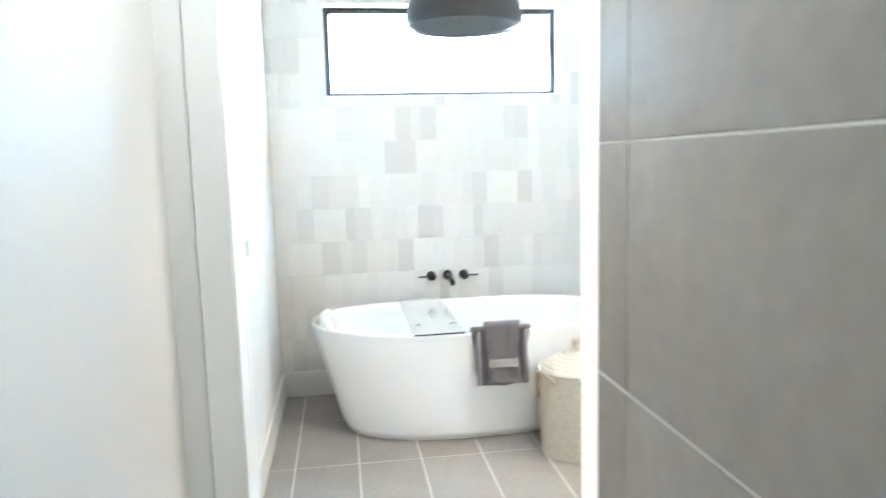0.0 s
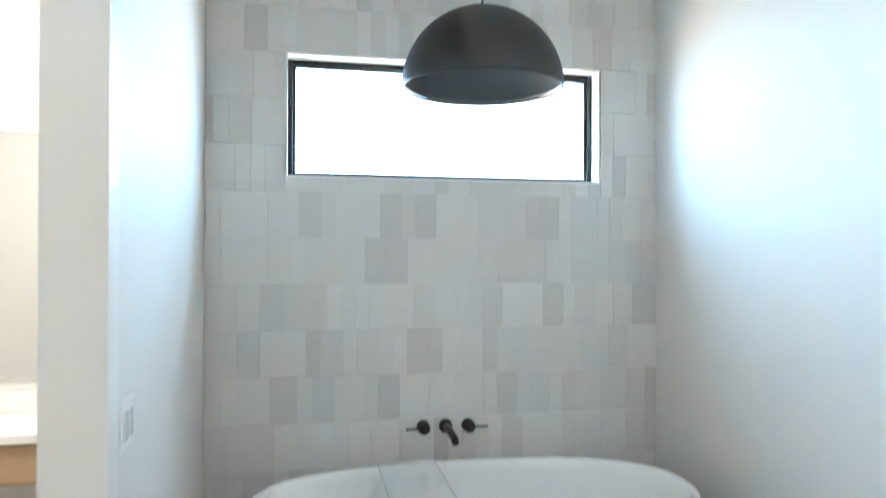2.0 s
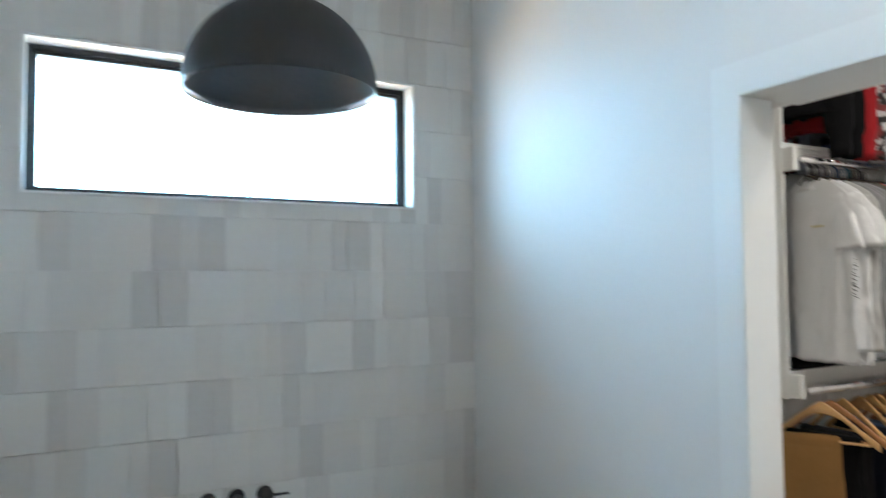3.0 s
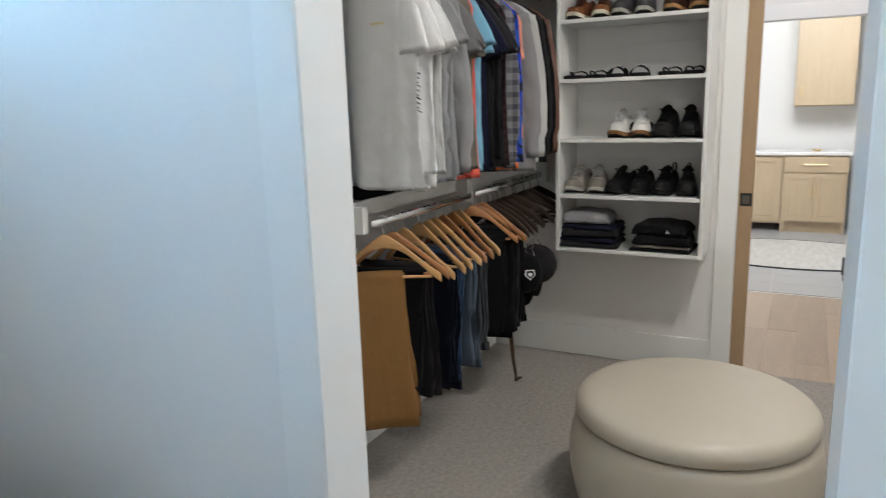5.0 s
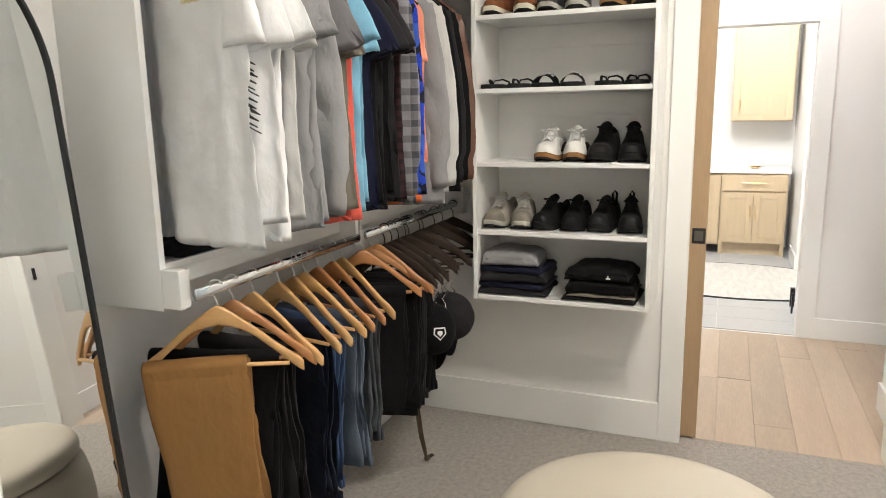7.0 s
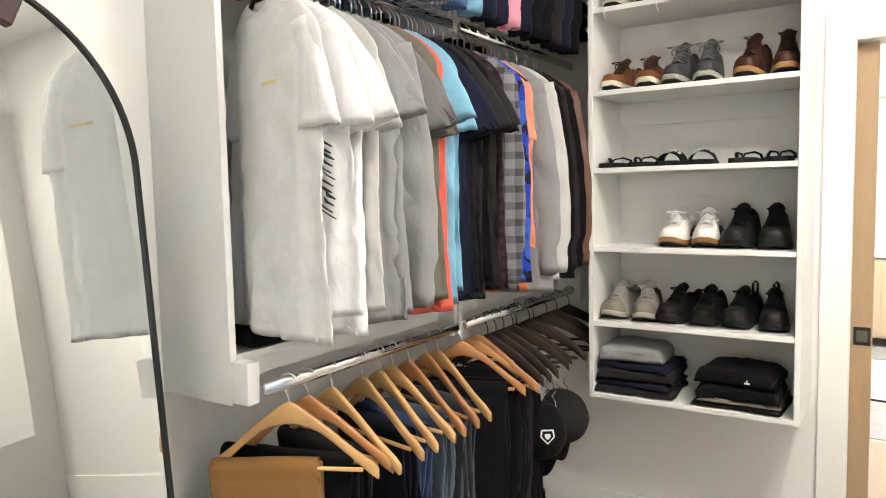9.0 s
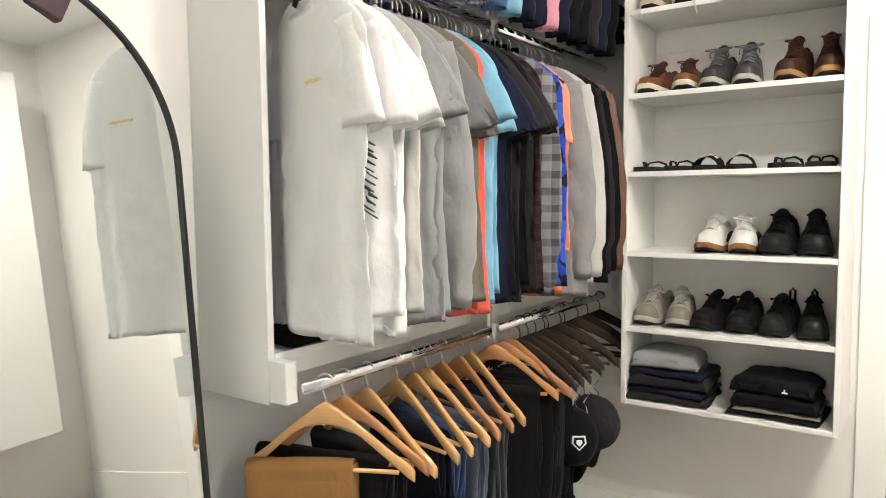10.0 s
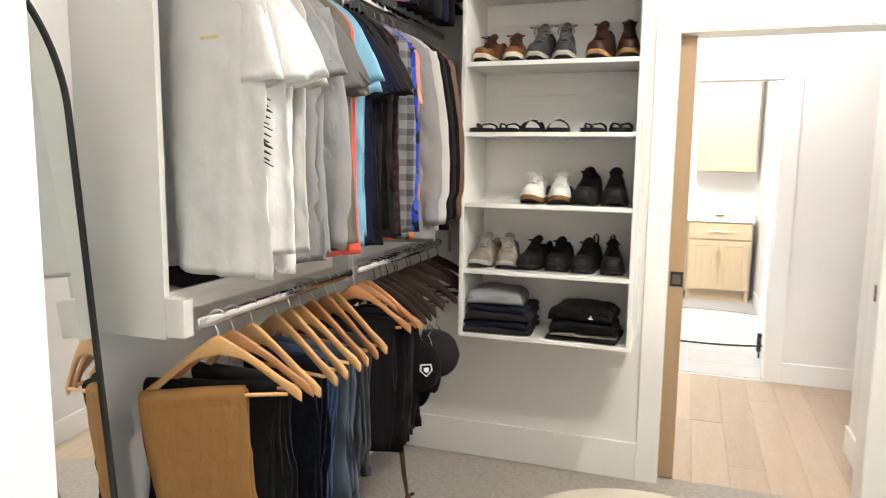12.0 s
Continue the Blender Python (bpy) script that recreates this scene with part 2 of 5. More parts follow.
def tube(bm, pts, r, n=8, flat=1.0):
    """A round (or flattened) rod along a line of points."""
    pts = [Vector(p) for p in pts]
    lps = []
    for i, p in enumerate(pts):
        d = (pts[min(i + 1, len(pts) - 1)] - pts[max(i - 1, 0)]).normalized()
        up = Vector((0, 0, 1)) if abs(d.z) < 0.9 else Vector((1, 0, 0))
        u = d.cross(up).normalized()
        w = u.cross(d).normalized()
        rr = r[i] if isinstance(r, (list, tuple)) else r
        lps.append([p + u * rr * math.cos(a) + w * rr * flat * math.sin(a) for a in [2 * math.pi * k / n for k in range(n)]])
    rings(bm, lps, cap0=True, cap1=True)
    return bm


def structure(name, bs, material, label, bev=0.0):
    return solid(name, boxes(*bs, bev=bev), material, kind="structure", label=label)


# ---- the setting ----
H = 3.02            # ceiling height
XL, XR, YT = -0.105, 2.01, 6.615   # bathing nook
# tiled outer wall with the high window
WX0, WX1, WZ0, WZ1 = 0.238, 1.716, 1.862, 2.410
wall_north = structure("wall_north", [(-2.6, WX0, YT, YT + 0.30, 0, H), (WX1, 2.13, YT, YT + 0.30, 0, H), (WX0, WX1, YT, YT + 0.30, 0, WZ0), (WX0, WX1, YT, YT + 0.30, WZ1, H)], WGROUT, "outer wall clad in pale stacked tiles, with a high window")
structure("wall_nook_west", [(XL - 0.11, XL, 5.10, YT, 0, H)], PAINT, "white painted wall beside the bathtub")
structure("trim_nook_post", [(XL - 0.128, XL + 0.012, 5.075, 5.10, 0, H), (XL, XL + 0.012, 5.10, 5.16, 0, H)], TRIM, "cream painted casing on a wall end")
structure("wall_nook_east", [(XR, XR + 0.12, 5.145, YT, 0, H), (XR, XR + 0.12, 3.94, 4.32, 0, H), (XR, XR + 0.12, 4.32, 5.145, 2.045, H)], PAINT, "white painted wall with an opening to the closet")
structure("wall_closet_return", [(XR + 0.12, XR + 0.23, 5.235, YT, 0, H), (XR + 0.12, XR + 0.23, 3.94, 4.32, 0, H), (XR + 0.12, XR + 0.23, 4.32, 5.235, 2.045, H)], PAINT, "white painted closet side of the opening wall")
structure("trim_closet_opening", [(XR - 0.012, XR, 5.145, 5.235, 0, 2.045), (XR - 0.012, XR, 4.23, 4.32, 0, 2.045), (XR - 0.012, XR, 4.23, 5.235, 2.045, 2.135),
          (XR - 0.010, XR + 0.122, 5.141, 5.147, 0, 2.045), (XR + 0.122, XR + 0.232, 5.231, 5.237, 0, 2.045), (XR - 0.010, XR + 0.232, 4.318, 4.324, 0, 2.045), (XR - 0.010, XR + 0.232, 4.324, 5.141, 2.040, 2.046)], TRIM, "flat white painted door casing")
structure("wall_doorway", [(-0.07, 0.062, 3.83, 3.94, 0, H), (0.917, XR, 3.83, 3.94, 0, H), (0.062, 0.917, 3.83, 3.94, 2.06, H), (-2.6, -0.07, 3.83, 3.94, 0, H)], PAINT, "white painted wall with a doorway to the tub")
structure("trim_doorway", [(-0.010, 0.062, 3.820, 3.83, 0, 2.06), (0.917, 1.010, 3.820, 3.83, 0, 2.06), (-0.010, 1.000, 3.820, 3.83, 2.06, 2.15),
          (0.059, 0.066, 3.823, 3.947, 0, 2.06), (0.913, 0.920, 3.823, 3.947, 0, 2.06), (0.920, 1.000, 3.94, 3.950, 0, 2.06), (-0.030, 0.059, 3.94, 3.950, 0, 2.06)], TRIM, "flat white painted door casing", bev=0.002)
structure("wall_passage_west", [(-0.215, -0.07, 0.9, 3.83, 0, H)], PAINT, "white painted passage wall")
structure("wall_south", [(-0.215, 2.13, 0.8, 0.9, 0, H)], PAINT, "white painted end wall")
structure("wall_passage_east", [(1.75, 1.87, 0.9, 3.83, 0, H)], PAINT, "white painted wall behind the shower")
shower = structure("wall_shower", [(0.6512, 0.80, 0.9, 3.135, 0, H)], GROUT, "shower wall clad in large taupe tiles")
structure("trim_shower_edge", [(0.652, 0.80, 3.135, 3.140, 0, H)], TRIM, "slim pale tile edge trim")
# vanity room beside the nook
structure("wall_vanity_room", [(-2.72, -2.6, 3.83, YT + 0.30, 0, H)], PAINT, "white painted wall of the vanity room")
# closet
YC, XC = 6.07, 4.955
structure("wall_closet_north", [(2.24, 5.10, YC, YC + 0.12, 0, H)], PAINT, "white painted closet wall behind the rails")
structure("wall_closet_east", [(XC, XC + 0.145, 4.69, YC, 0, H), (XC, XC + 0.145, 2.6, 3.86, 0, H), (XC, XC + 0.145, 3.86, 4.69, 2.03, H)], PAINT, "white painted closet wall with a doorway")
structure("wall_closet_south", [(2.01, XC, 2.8, 2.92, 0, H)], PAINT, "white painted closet end wall")
structure("wall_closet_west", [(2.01, 2.24, 2.92, 3.94, 0, H)], PAINT, "white painted closet wall")
structure("trim_closet_door", [(XC - 0.015, XC, 4.69, 4.785, 0, 2.03), (XC - 0.015, XC, 3.765, 3.86, 0, 2.03), (XC - 0.015, XC, 3.765, 4.785, 2.03, 2.135),
          (XC - 0.01, XC + 0.155, 3.856, 3.864, 0, 2.03), (XC - 0.01, XC + 0.03, 4.686, 4.692, 0, 2.03), (XC + 0.115, XC + 0.155, 4.686, 4.692, 0, 2.03), (XC - 0.01, XC + 0.155, 3.864, 4.686, 2.024, 2.032)], TRIM, "flat white painted door casing", bev=0.002)
# hall and far room
XH = 6.79
structure("wall_hall_south", [(5.10, 5.66, 3.64, 3.775, 0, H)], PAINT, "white painted hall wall stub")
structure("wall_hall_east", [(XH, XH + 0.12, 2.2, 4.07, 0, H), (XH, XH + 0.12, 4.86, 6.4, 0, H), (XH, XH + 0.12, 4.07, 4.86, 2.01, H)], PAINT, "white painted hall wall with a doorway")
structure("trim_hall_door", [(XH - 0.015, XH, 3.965, 4.07, 0, 2.01), (XH - 0.015, XH, 4.86, 4.96, 0, 2.01), (XH - 0.015, XH, 3.965, 4.96, 2.01, 2.11), (XH - 0.01, XH + 0.13, 4.066, 4.074, 0, 2.01)], TRIM, "flat white painted door casing", bev=0.002)
structure("wall_hall_outer", [(5.10, 6.91, 6.3, 6.4, 0, H), (5.10, 6.91, 2.2, 2.3, 0, H), (5.10, 5.2, 2.3, 3.64, 0, H)], PAINT, "white painted hall wall")
structure("wall_far_room", [(10.1, 10.22, 3.3, 6.4, 0, H), (6.91, 10.1, 6.3, 6.4, 0, H), (8.9, 10.1, 3.78, 3.91, 0, H), (6.91, 8.9, 3.2, 3.32, 0, H), (8.9, 9.0, 3.3, 3.78, 0, H)], PAINT, "bright white walls of the far bathroom")
structure("ceiling", [(-2.75, 2.12, 0.75, 6.95, H, H + 0.1), (2.12, 5.10, 2.5, 6.95, H, H + 0.1), (5.10, 10.3, 2.1, 6.5, H, H + 0.1)], CEIL, "plain white ceiling")
structure("floor", [(-2.75, 2.06, 0.75, 6.65, -0.12, -0.0012)], GROUT, "pale grout bed of the tiled bathroom floor")
floor_bath = bpy.data.objects["floor"]
structure("floor_closet", [(2.06, 5.02, 2.5, 6.2, -0.12, 0.0)], CARPET, "thick grey-beige cut pile carpet")
floor_hall = structure("floor_hall", [(5.02, 6.80, 2.1, 6.5, -0.12, -0.008)], OAKV, "light oak plank floor")
floor_far = structure("floor_far_room", [(6.80, 10.3, 3.0, 6.5, -0.12, -0.006)], GROUT, "grey tiled floor of the far bathroom")
# baseboards
structure("baseboard", [(XL, XL + 0.016, 5.16, YT, 0, 0.16), (XL + 0.016, XR - 0.016, YT - 0.016, YT, 0, 0.16), (XR - 0.016, XR, 5.235, YT, 0, 0.16)], TRIM, "tall white painted baseboard", bev=0.003)
structure("baseboard_closet", [(2.24, XC - 0.016, YC - 0.016, YC, 0, 0.18), (XC - 0.016, XC, 4.785, YC, 0, 0.18), (XC - 0.016, XC, 2.92, 3.765, 0, 0.18)], TRIM, "tall white painted baseboard", bev=0.003)
structure("baseboard_hall", [(XH - 0.016, XH, 2.3, 3.965, 0, 0.14), (5.11, 5.676, 3.775, 3.79, 0, 0.14), (5.66, 5.676, 3.64, 3.775, 0, 0.14), (8.884, 8.9, 3.81, 3.925, 0, 0.14), (8.9, 9.5, 3.91, 3.925, 0, 0.14)], TRIM, "tall white painted baseboard", bev=0.003)
structure("backdrop", [(-5, 7, 8.6, 8.62, 1.5, 8)], SKYGLOW, "blown-out white sky outside the window")
# added glowing sheet, never in view: throws warm light up through the window
structure("backdrop_low", [(-5, 7, 8.6, 8.62, -0.1, 1.495)], WARMGLOW, "unseen warm glowing sheet below the sky, added to light the nook")


# ---- bathing nook ----
def bathtub():
    t = thing("bathtub", pose(0.985, 6.065, 0), "white freestanding oval bathtub with sloping sides", "bathtub")
    n = 96

    def oval(a, b, z, p=2.35, tilt=0.0):
        out = []
        for i in range(n):
            c, s = math.cos(2 * math.pi * i / n), math.sin(2 * math.pi * i / n)
            x, y = a * math.copysign(abs(c) ** (2 / p), c), b * math.copysign(abs(s) ** (2 / p), s)
            out.append((x, y, z + tilt * (x / 0.865) ** 2))
        return out
    bm = bmesh.new()
    A, B = 0.865, 0.462
    prof = []
    for k in range(15):
        f = k / 14
        e = f ** 1.0 * 0.93 + 0.07 * min(1, f * 8)
        prof.append(oval(0.70 + (A - 0.70) * e, 0.355 + (B - 0.355) * e, 0.004 + 0.575 * f, tilt=0.012 * f))
    prof += [oval(A + 0.003, B + 0.003, 0.590, tilt=0.012), oval(A - 0.005, B - 0.005, 0.597, tilt=0.012), oval(A - 0.018, B - 0.018, 0.597, tilt=0.012), oval(A - 0.027, B - 0.027, 0.590, tilt=0.012)]
    for k in range(1, 12):
        f = k / 11
        e = 1 - f ** 2.2 * 0.30
        prof.append(oval((A - 0.03) * (1 - 0.26 * f ** 1.3), (B - 0.03) * (1 - 0.30 * f ** 1.6), 0.585 - 0.43 * f, tilt=0.012 * (1 - f)))
    prof.append(oval(0.50, 0.24, 0.135))
    rings(bm, prof, cap0=True, cap1=True)
    part("basin", bm, TUBM, t, smooth=True)
    bm = bmesh.new()
    lathe(bm, [(0.0, 0.1365), (0.032, 0.1365), (0.034, 0.142), (0.0, 0.143)][1:], 20, 0.05, 0.0)
    part("drain", bm, CHROME, t, "round chrome drain", smooth=True)
    return t


bathtub()


def bath_pillow():
    bm = bmesh.new()
    bmesh.ops.create_uvsphere(bm, u_segments=24, v_segments=14, radius=1)
    for v in bm.verts:
        c = v.co
        for i in range(3):
            c[i] = math.copysign(abs(c[i]) ** 0.7, c[i])
        c.x, c.y, c.z = c.x * 0.035, c.y * 0.16, c.z * 0.10
        c.x += 0.1 * c.z - 0.9 * c.y ** 2 * -1
        c += noise.noise_vector(c * 14) * 0.006
    ob = solid("bath_pillow", bm, cloth("pillow_cloth", (0.78, 0.77, 0.76)), True, label="small white quilted bath pillow on the tub rim", category="pillow")
    ob.matrix_world = pose(0.205, 6.05, 0.555, 0, -16, 0)


bath_pillow()


def bath_tray():
    t = thing("bath_tray", pose(0.76, 6.03, 0.603), "clear acrylic tray laid across the bathtub", "bath tray")
    bm = boxes((-0.125, 0.125, -0.46, 0.46, 0.002, 0.010), bev=0.002)
    part("panel", bm, ACRYL, t)
    part("lip", boxes((-0.125, 0.125, -0.47, -0.462, -0.022, 0.012), bev=0.002), ACRYL, t)
    part("lip", boxes((-0.125, 0.125, 0.462, 0.470, -0.022, 0.012), bev=0.002), ACRYL, t)
    bm = bmesh.new()
    box(bm, -0.09, 0.09, 0.06, 0.066, 0.0, 0.12, bev=0.001)
    ob = part("book_rest", bm, ACRYL, t)
    ob.matrix_basis = pose(0.03, 0.1, 0.012, -25, 0, 0)
    for x in (-0.09, 0.09):
        bm = bmesh.new()
        tube(bm, [(x - 0.012, -0.3, 0.010), (x - 0.012, -0.3, 0.022), (x + 0.012, -0.3, 0.022), (x + 0.012, -0.3, 0.010)], 0.0022, 6)
        part("clip", bm, BLACK, t, "small dark wire clip")


bath_tray()


def drape(w, top, front, back, thick, seed, waves=2.0, amp=0.006, lean=0.0):
    """Cloth folded over a bar along x: outline in y and z, extruded over the width w."""
    random.seed(seed)
    path = [(-thick, -back)]
    steps = 12
    for k in range(1, steps):
        path.append((-thick, -back + (back + top) * k / steps))
    for k in range(7):
        a = math.pi * (1 - k / 6)
        path.append((thick * math.cos(a), top + thick * 0.8 * math.sin(a)))
    for k in range(1, 15):
        path.append((thick, top - (front + top) * k / 14))
    bm = bmesh.new()
    nx = 18
    ph = random.uniform(0, 6)
    loops = []
    for i in range(nx + 1):
        u = i / nx
        lp = []
        for j, (y, z) in enumerate(path):
            f = max(0.0, min(1.0, (top - z) / (front + top)))
            wob = amp * (0.3 + f) * math.sin(u * waves * 6.28 + ph + 1.3 * f) + (0.5 * amp + 0.003) * noise.noise((u * 4, z * 9, seed)) + 0.5 * amp * noise.noise((u * 9, z * 20, seed))
            xx = (u - 0.5) * w * (1 - 0.10 * f + 0.03 * math.sin(ph + 9 * f)) + 0.014 * f * math.sin(ph + z * 9) + lean * f
            lp.append(Vector((xx, y + wob * (1 if y > 0 else -0.4), z + 0.006 * noise.noise((u * 4, seed, 1)))))
        loops.append(lp)
    rings(bm, loops, close=False)
    bmesh.ops.solidify(bm, geom=bm.faces[:], thickness=0.006)
    return bm


def bath_towels():
    t = thing("bath_towel", pose(1.075, 5.612, 0.597, 0, 0, 182), "grey terry bath towel folded over the tub rim", "towel")
    part("cloth", drape(0.295, 0.012, 0.275, 0.10, 0.020, 3, 1.5, 0.008), TERRY, t, smooth=True)
    for k, x in enumerate((-0.125, 0.12)):
        bm = bmesh.new()
        tube(bm, [(x, 0.028, 0.005), (x + 0.004, 0.034, -0.12), (x, 0.034, -0.262)], [0.012, 0.017, 0.016], 10, 0.7)
        part("rolled_edge", bm, TERRY, t, smooth=True)
    t = thing("hand_towel", pose(1.077, 5.586, 0.618, 0, 0, 180), "smaller grey hand towel with a woven band over a bath towel", "towel")
    part("cloth", drape(0.17, 0.018, 0.275, 0.10, 0.024, 8, 1.0, 0.004), TERRY, t, smooth=True)
    part("band", boxes((-0.078, 0.078, 0.030, 0.0325, -0.195, -0.15), bev=0.001), TERRYB, t, "smooth woven band")


bath_towels()


def faucet():
    t = thing("wall_faucet", pose(0.96, YT, 0.733), "matte black wall-mounted bath faucet with two levers", "faucet")
    for x, s in ((-0.105, -1), (0.105, 1)):
        bm = bmesh.new()
        lathe(bm, [(0.030, 0.0), (0.030, 0.012), (0.027, 0.014), (0.027, 0.052), (0.024, 0.056)], 24)
        k = part("handle", bm, BLACK, t, smooth=True)
        k.matrix_basis = pose(x, -0.005, 0, 90, 0, 0)
        bm = bmesh.new()
        tube(bm, [(0, 0.0, 0.045), (s * 0.05, 0.0, 0.047), (s * 0.085, 0.0, 0.048)], 0.0052, 8)
        part("lever", bm, BLACK, k, smooth=True)
    bm = bmesh.new()
    lathe(bm, [(0.031, 0.0), (0.031, 0.012), (0.022, 0.016), (0.019, 0.03)], 24)
    b = part("spout_base", bm, BLACK, t, smooth=True)
    b.matrix_basis = pose(0, -0.005, 0, 90, 0, 0)
    bm = bmesh.new()
    tube(bm, [(0, -0.01, 0), (0, -0.10, 0), (0, -0.215, -0.010), (0, -0.235, -0.022)], [0.017, 0.017, 0.017, 0.015], 14)
    part("spout", bm, BLACK, t, smooth=True)


faucet()


def basket(name, x, y, r, h, material, label, turn):
    t = thing(name, pose(x, y, 0, 0, 0, turn), label, "basket", "lidded baskets by the bathtub")
    bm = bmesh.new()
    prof, coils = [(r * 0.84, 0.0)], int(h / 0.013)
    for k in range(coils):
        z = h * k / coils
        f = z / h
        rr = r * (0.86 + 0.16 * math.sin(math.pi * (0.12 + 0.62 * f)))
        prof += [(rr, z + 0.002), (rr + 0.0035, z + 0.0065), (rr, z + 0.011)]
    prof += [(r * 0.95, h), (r * 0.90, h - 0.01)]
    lathe(bm, prof, 56)
    part("body", bm, material, t, smooth=True)
    bm = bmesh.new()
    prof = [(r * 1.02, h + 0.002), (r * 1.05, h + 0.012)]
    rows = 12
    for k in range(rows):
        f = k / rows
        rr = r * 1.05 * (1 - f) + 0.034 * f
        z = h + 0.016 + 0.092 * f ** 0.85 * (r / 0.2)
        prof += [(rr, z), (rr - 0.004, z + 0.006)]
    lathe(bm, prof, 56)
    lid = part("lid", bm, material, t, "conical woven straw lid", smooth=True)
    bm = bmesh.new()
    zt = h + 0.016 + 0.092 * (r / 0.2)
    lathe(bm, [(0.036, zt - 0.01), (0.031, zt + 0.005), (0.030, zt + 0.03), (0.033, zt + 0.045), (0.028, zt + 0.056), (0.012, zt + 0.06)], 24)
    part("knob", bm, material, lid, smooth=True)
    for s in (-1, 1):
        bm = bmesh.new()
        pts = []
        for k in range(13):
            a = math.pi * k / 12
            pts.append((s * (r * 0.98 + 0.035 * math.sin(a)), 0.055 * math.cos(a) * 1.2, h - 0.03 + 0.05 * math.sin(a)))
        tube(bm, pts, 0.0085, 8)
        hd = part("handle", bm, ROPE, t, "twisted straw rope handle", smooth=True)
        bm = bmesh.new()
        tube(bm, [(s * (r * 1.0 + 0.006), 0.066, h - 0.02), (s * (r * 1.01 + 0.008), 0.066, h - 0.07), (s * (r * 1.01 + 0.004), 0.062, h - 0.125)], [0.009, 0.008, 0.011], 8)
        part("tassel", bm, ROPE, hd, smooth=True)


basket("laundry_basket", 1.434, 5.465, 0.190, 0.415, STRAW, "pale woven seagrass basket with pointed lid beside the tub", 18)
basket("laundry_basket", 1.800, 5.525, 0.196, 0.50, STRAW2, "taller greyish woven seagrass basket with pointed lid by the wall", -32)


def pendant():
    t = thing("pendant_light", pose(1.038, 6.25, 2.204), "large matte black dome pendant lamp over the bathtub", "pendant light")
    R = 0.334
    bm = bmesh.new()
    prof = []
    for k in range(22):
        a = math.pi / 2 * k / 21
        prof.append((max(0.012, R * math.cos(a)), R * math.sin(a)))
    lathe(bm, [(R - 0.012, 0.003), (R - 0.003, -0.002)] + prof, 72, cap0=False)
    part("shade", bm, SHADE, t, smooth=True)
    bm = bmesh.new()
    prof = [(R - 0.012, 0.003)] + [(max(0.012, (R - 0.012) * math.cos(math.pi / 2 * k / 21)), 0.003 + (R - 0.016) * math.sin(math.pi / 2 * k / 21)) for k in range(22)]
    lathe(bm, prof, 72, cap0=False)
    part("lining", bm, SHADEIN, t, "dark grey satin lining", smooth=True)
    bm = bmesh.new()
    tube(bm, [(0, 0, R), (0, 0, H - 2.22)], 0.0045, 8)
    part("cord", bm, BLACK, t)
    bm = bmesh.new()
    lathe(bm, [(0.06, H - 2.2 - 0.03), (0.062, H - 2.201)], 28)
    part("canopy", bm, BLACK, t, smooth=False)
    bm = bmesh.new()
    lathe(bm, [(0.03, R - 0.02), (0.032, R - 0.10), (0.05, R - 0.14), (0.05, R - 0.17), (0.02, R - 0.20)], 20)
    part("bulb", bm, QUARTZ, t, "unlit white bulb", smooth=True)


pendant()


def window():
    w = solid("window_1", boxes((WX0, WX0 + 0.006, YT - 0.004, YT + 0.085, WZ0, WZ1), (WX1 - 0.006, WX1, YT - 0.004, YT + 0.085, WZ0, WZ1), (WX0, WX1, YT - 0.004, YT + 0.085, WZ0 - 0.001, WZ0 + 0.006), (WX0, WX1, YT - 0.004, YT + 0.085, WZ1 - 0.006, WZ1 + 0.001)), TRIM, kind="structure", label="wide black-framed window high in the tiled wall")
    y0, y1, f = YT + 0.085, YT + 0.13, 0.027
    bm = boxes((WX0, WX0 + f, y0, y1, WZ0, WZ1), (WX1 - f, WX1, y0, y1, WZ0, WZ1), (WX0 + f, WX1 - f, y0, y1, WZ0, WZ0 + f * 0.8), (WX0 + f, WX1 - f, y0, y1, WZ1 - f, WZ1), bev=0.003)
    part("window_frame", bm, BLACK, w, "matte black window frame")
    g = 0.013
    bm = boxes((WX0 + f, WX0 + f + g, y0 + 0.012, y1 + 0.003, WZ0 + f * 0.8, WZ1 - f), (WX1 - f - g, WX1 - f, y0 + 0.012, y1 + 0.003, WZ0 + f * 0.8, WZ1 - f), (WX0 + f + g, WX1 - f - g, y0 + 0.012, y1 + 0.003, WZ0 + f * 0.8, WZ0 + f * 0.8 + 0.01), (WX0 + f + g, WX1 - f - g, y0 + 0.012, y1 + 0.003, WZ1 - f - g, WZ1 - f), bev=0.002)
    part("sash", bm, BLACK, w, "thin black sash")
    p = part("pane", boxes((WX0 + f, WX1 - f, y0 + 0.024, y0 + 0.029, WZ0 + f * 0.8, WZ1 - f)), GLASS, w, "clear glass pane")
    p.visible_shadow = False


window()


def light_switch():
    t = thing("light_switch", pose(XL, 5.27, 1.11), "white rocker light switch plate on the painted wall", "switch")
    part("plate", boxes((0, 0.006, -0.058, 0.058, -0.06, 0.06), bev=0.002), TRIM, t)
    for y in (-0.025, 0.025):
        part("rocker", boxes((0.006, 0.011, y - 0.016, y + 0.016, -0.034, 0.034), bev=0.0015), TUBM, t)


light_switch()


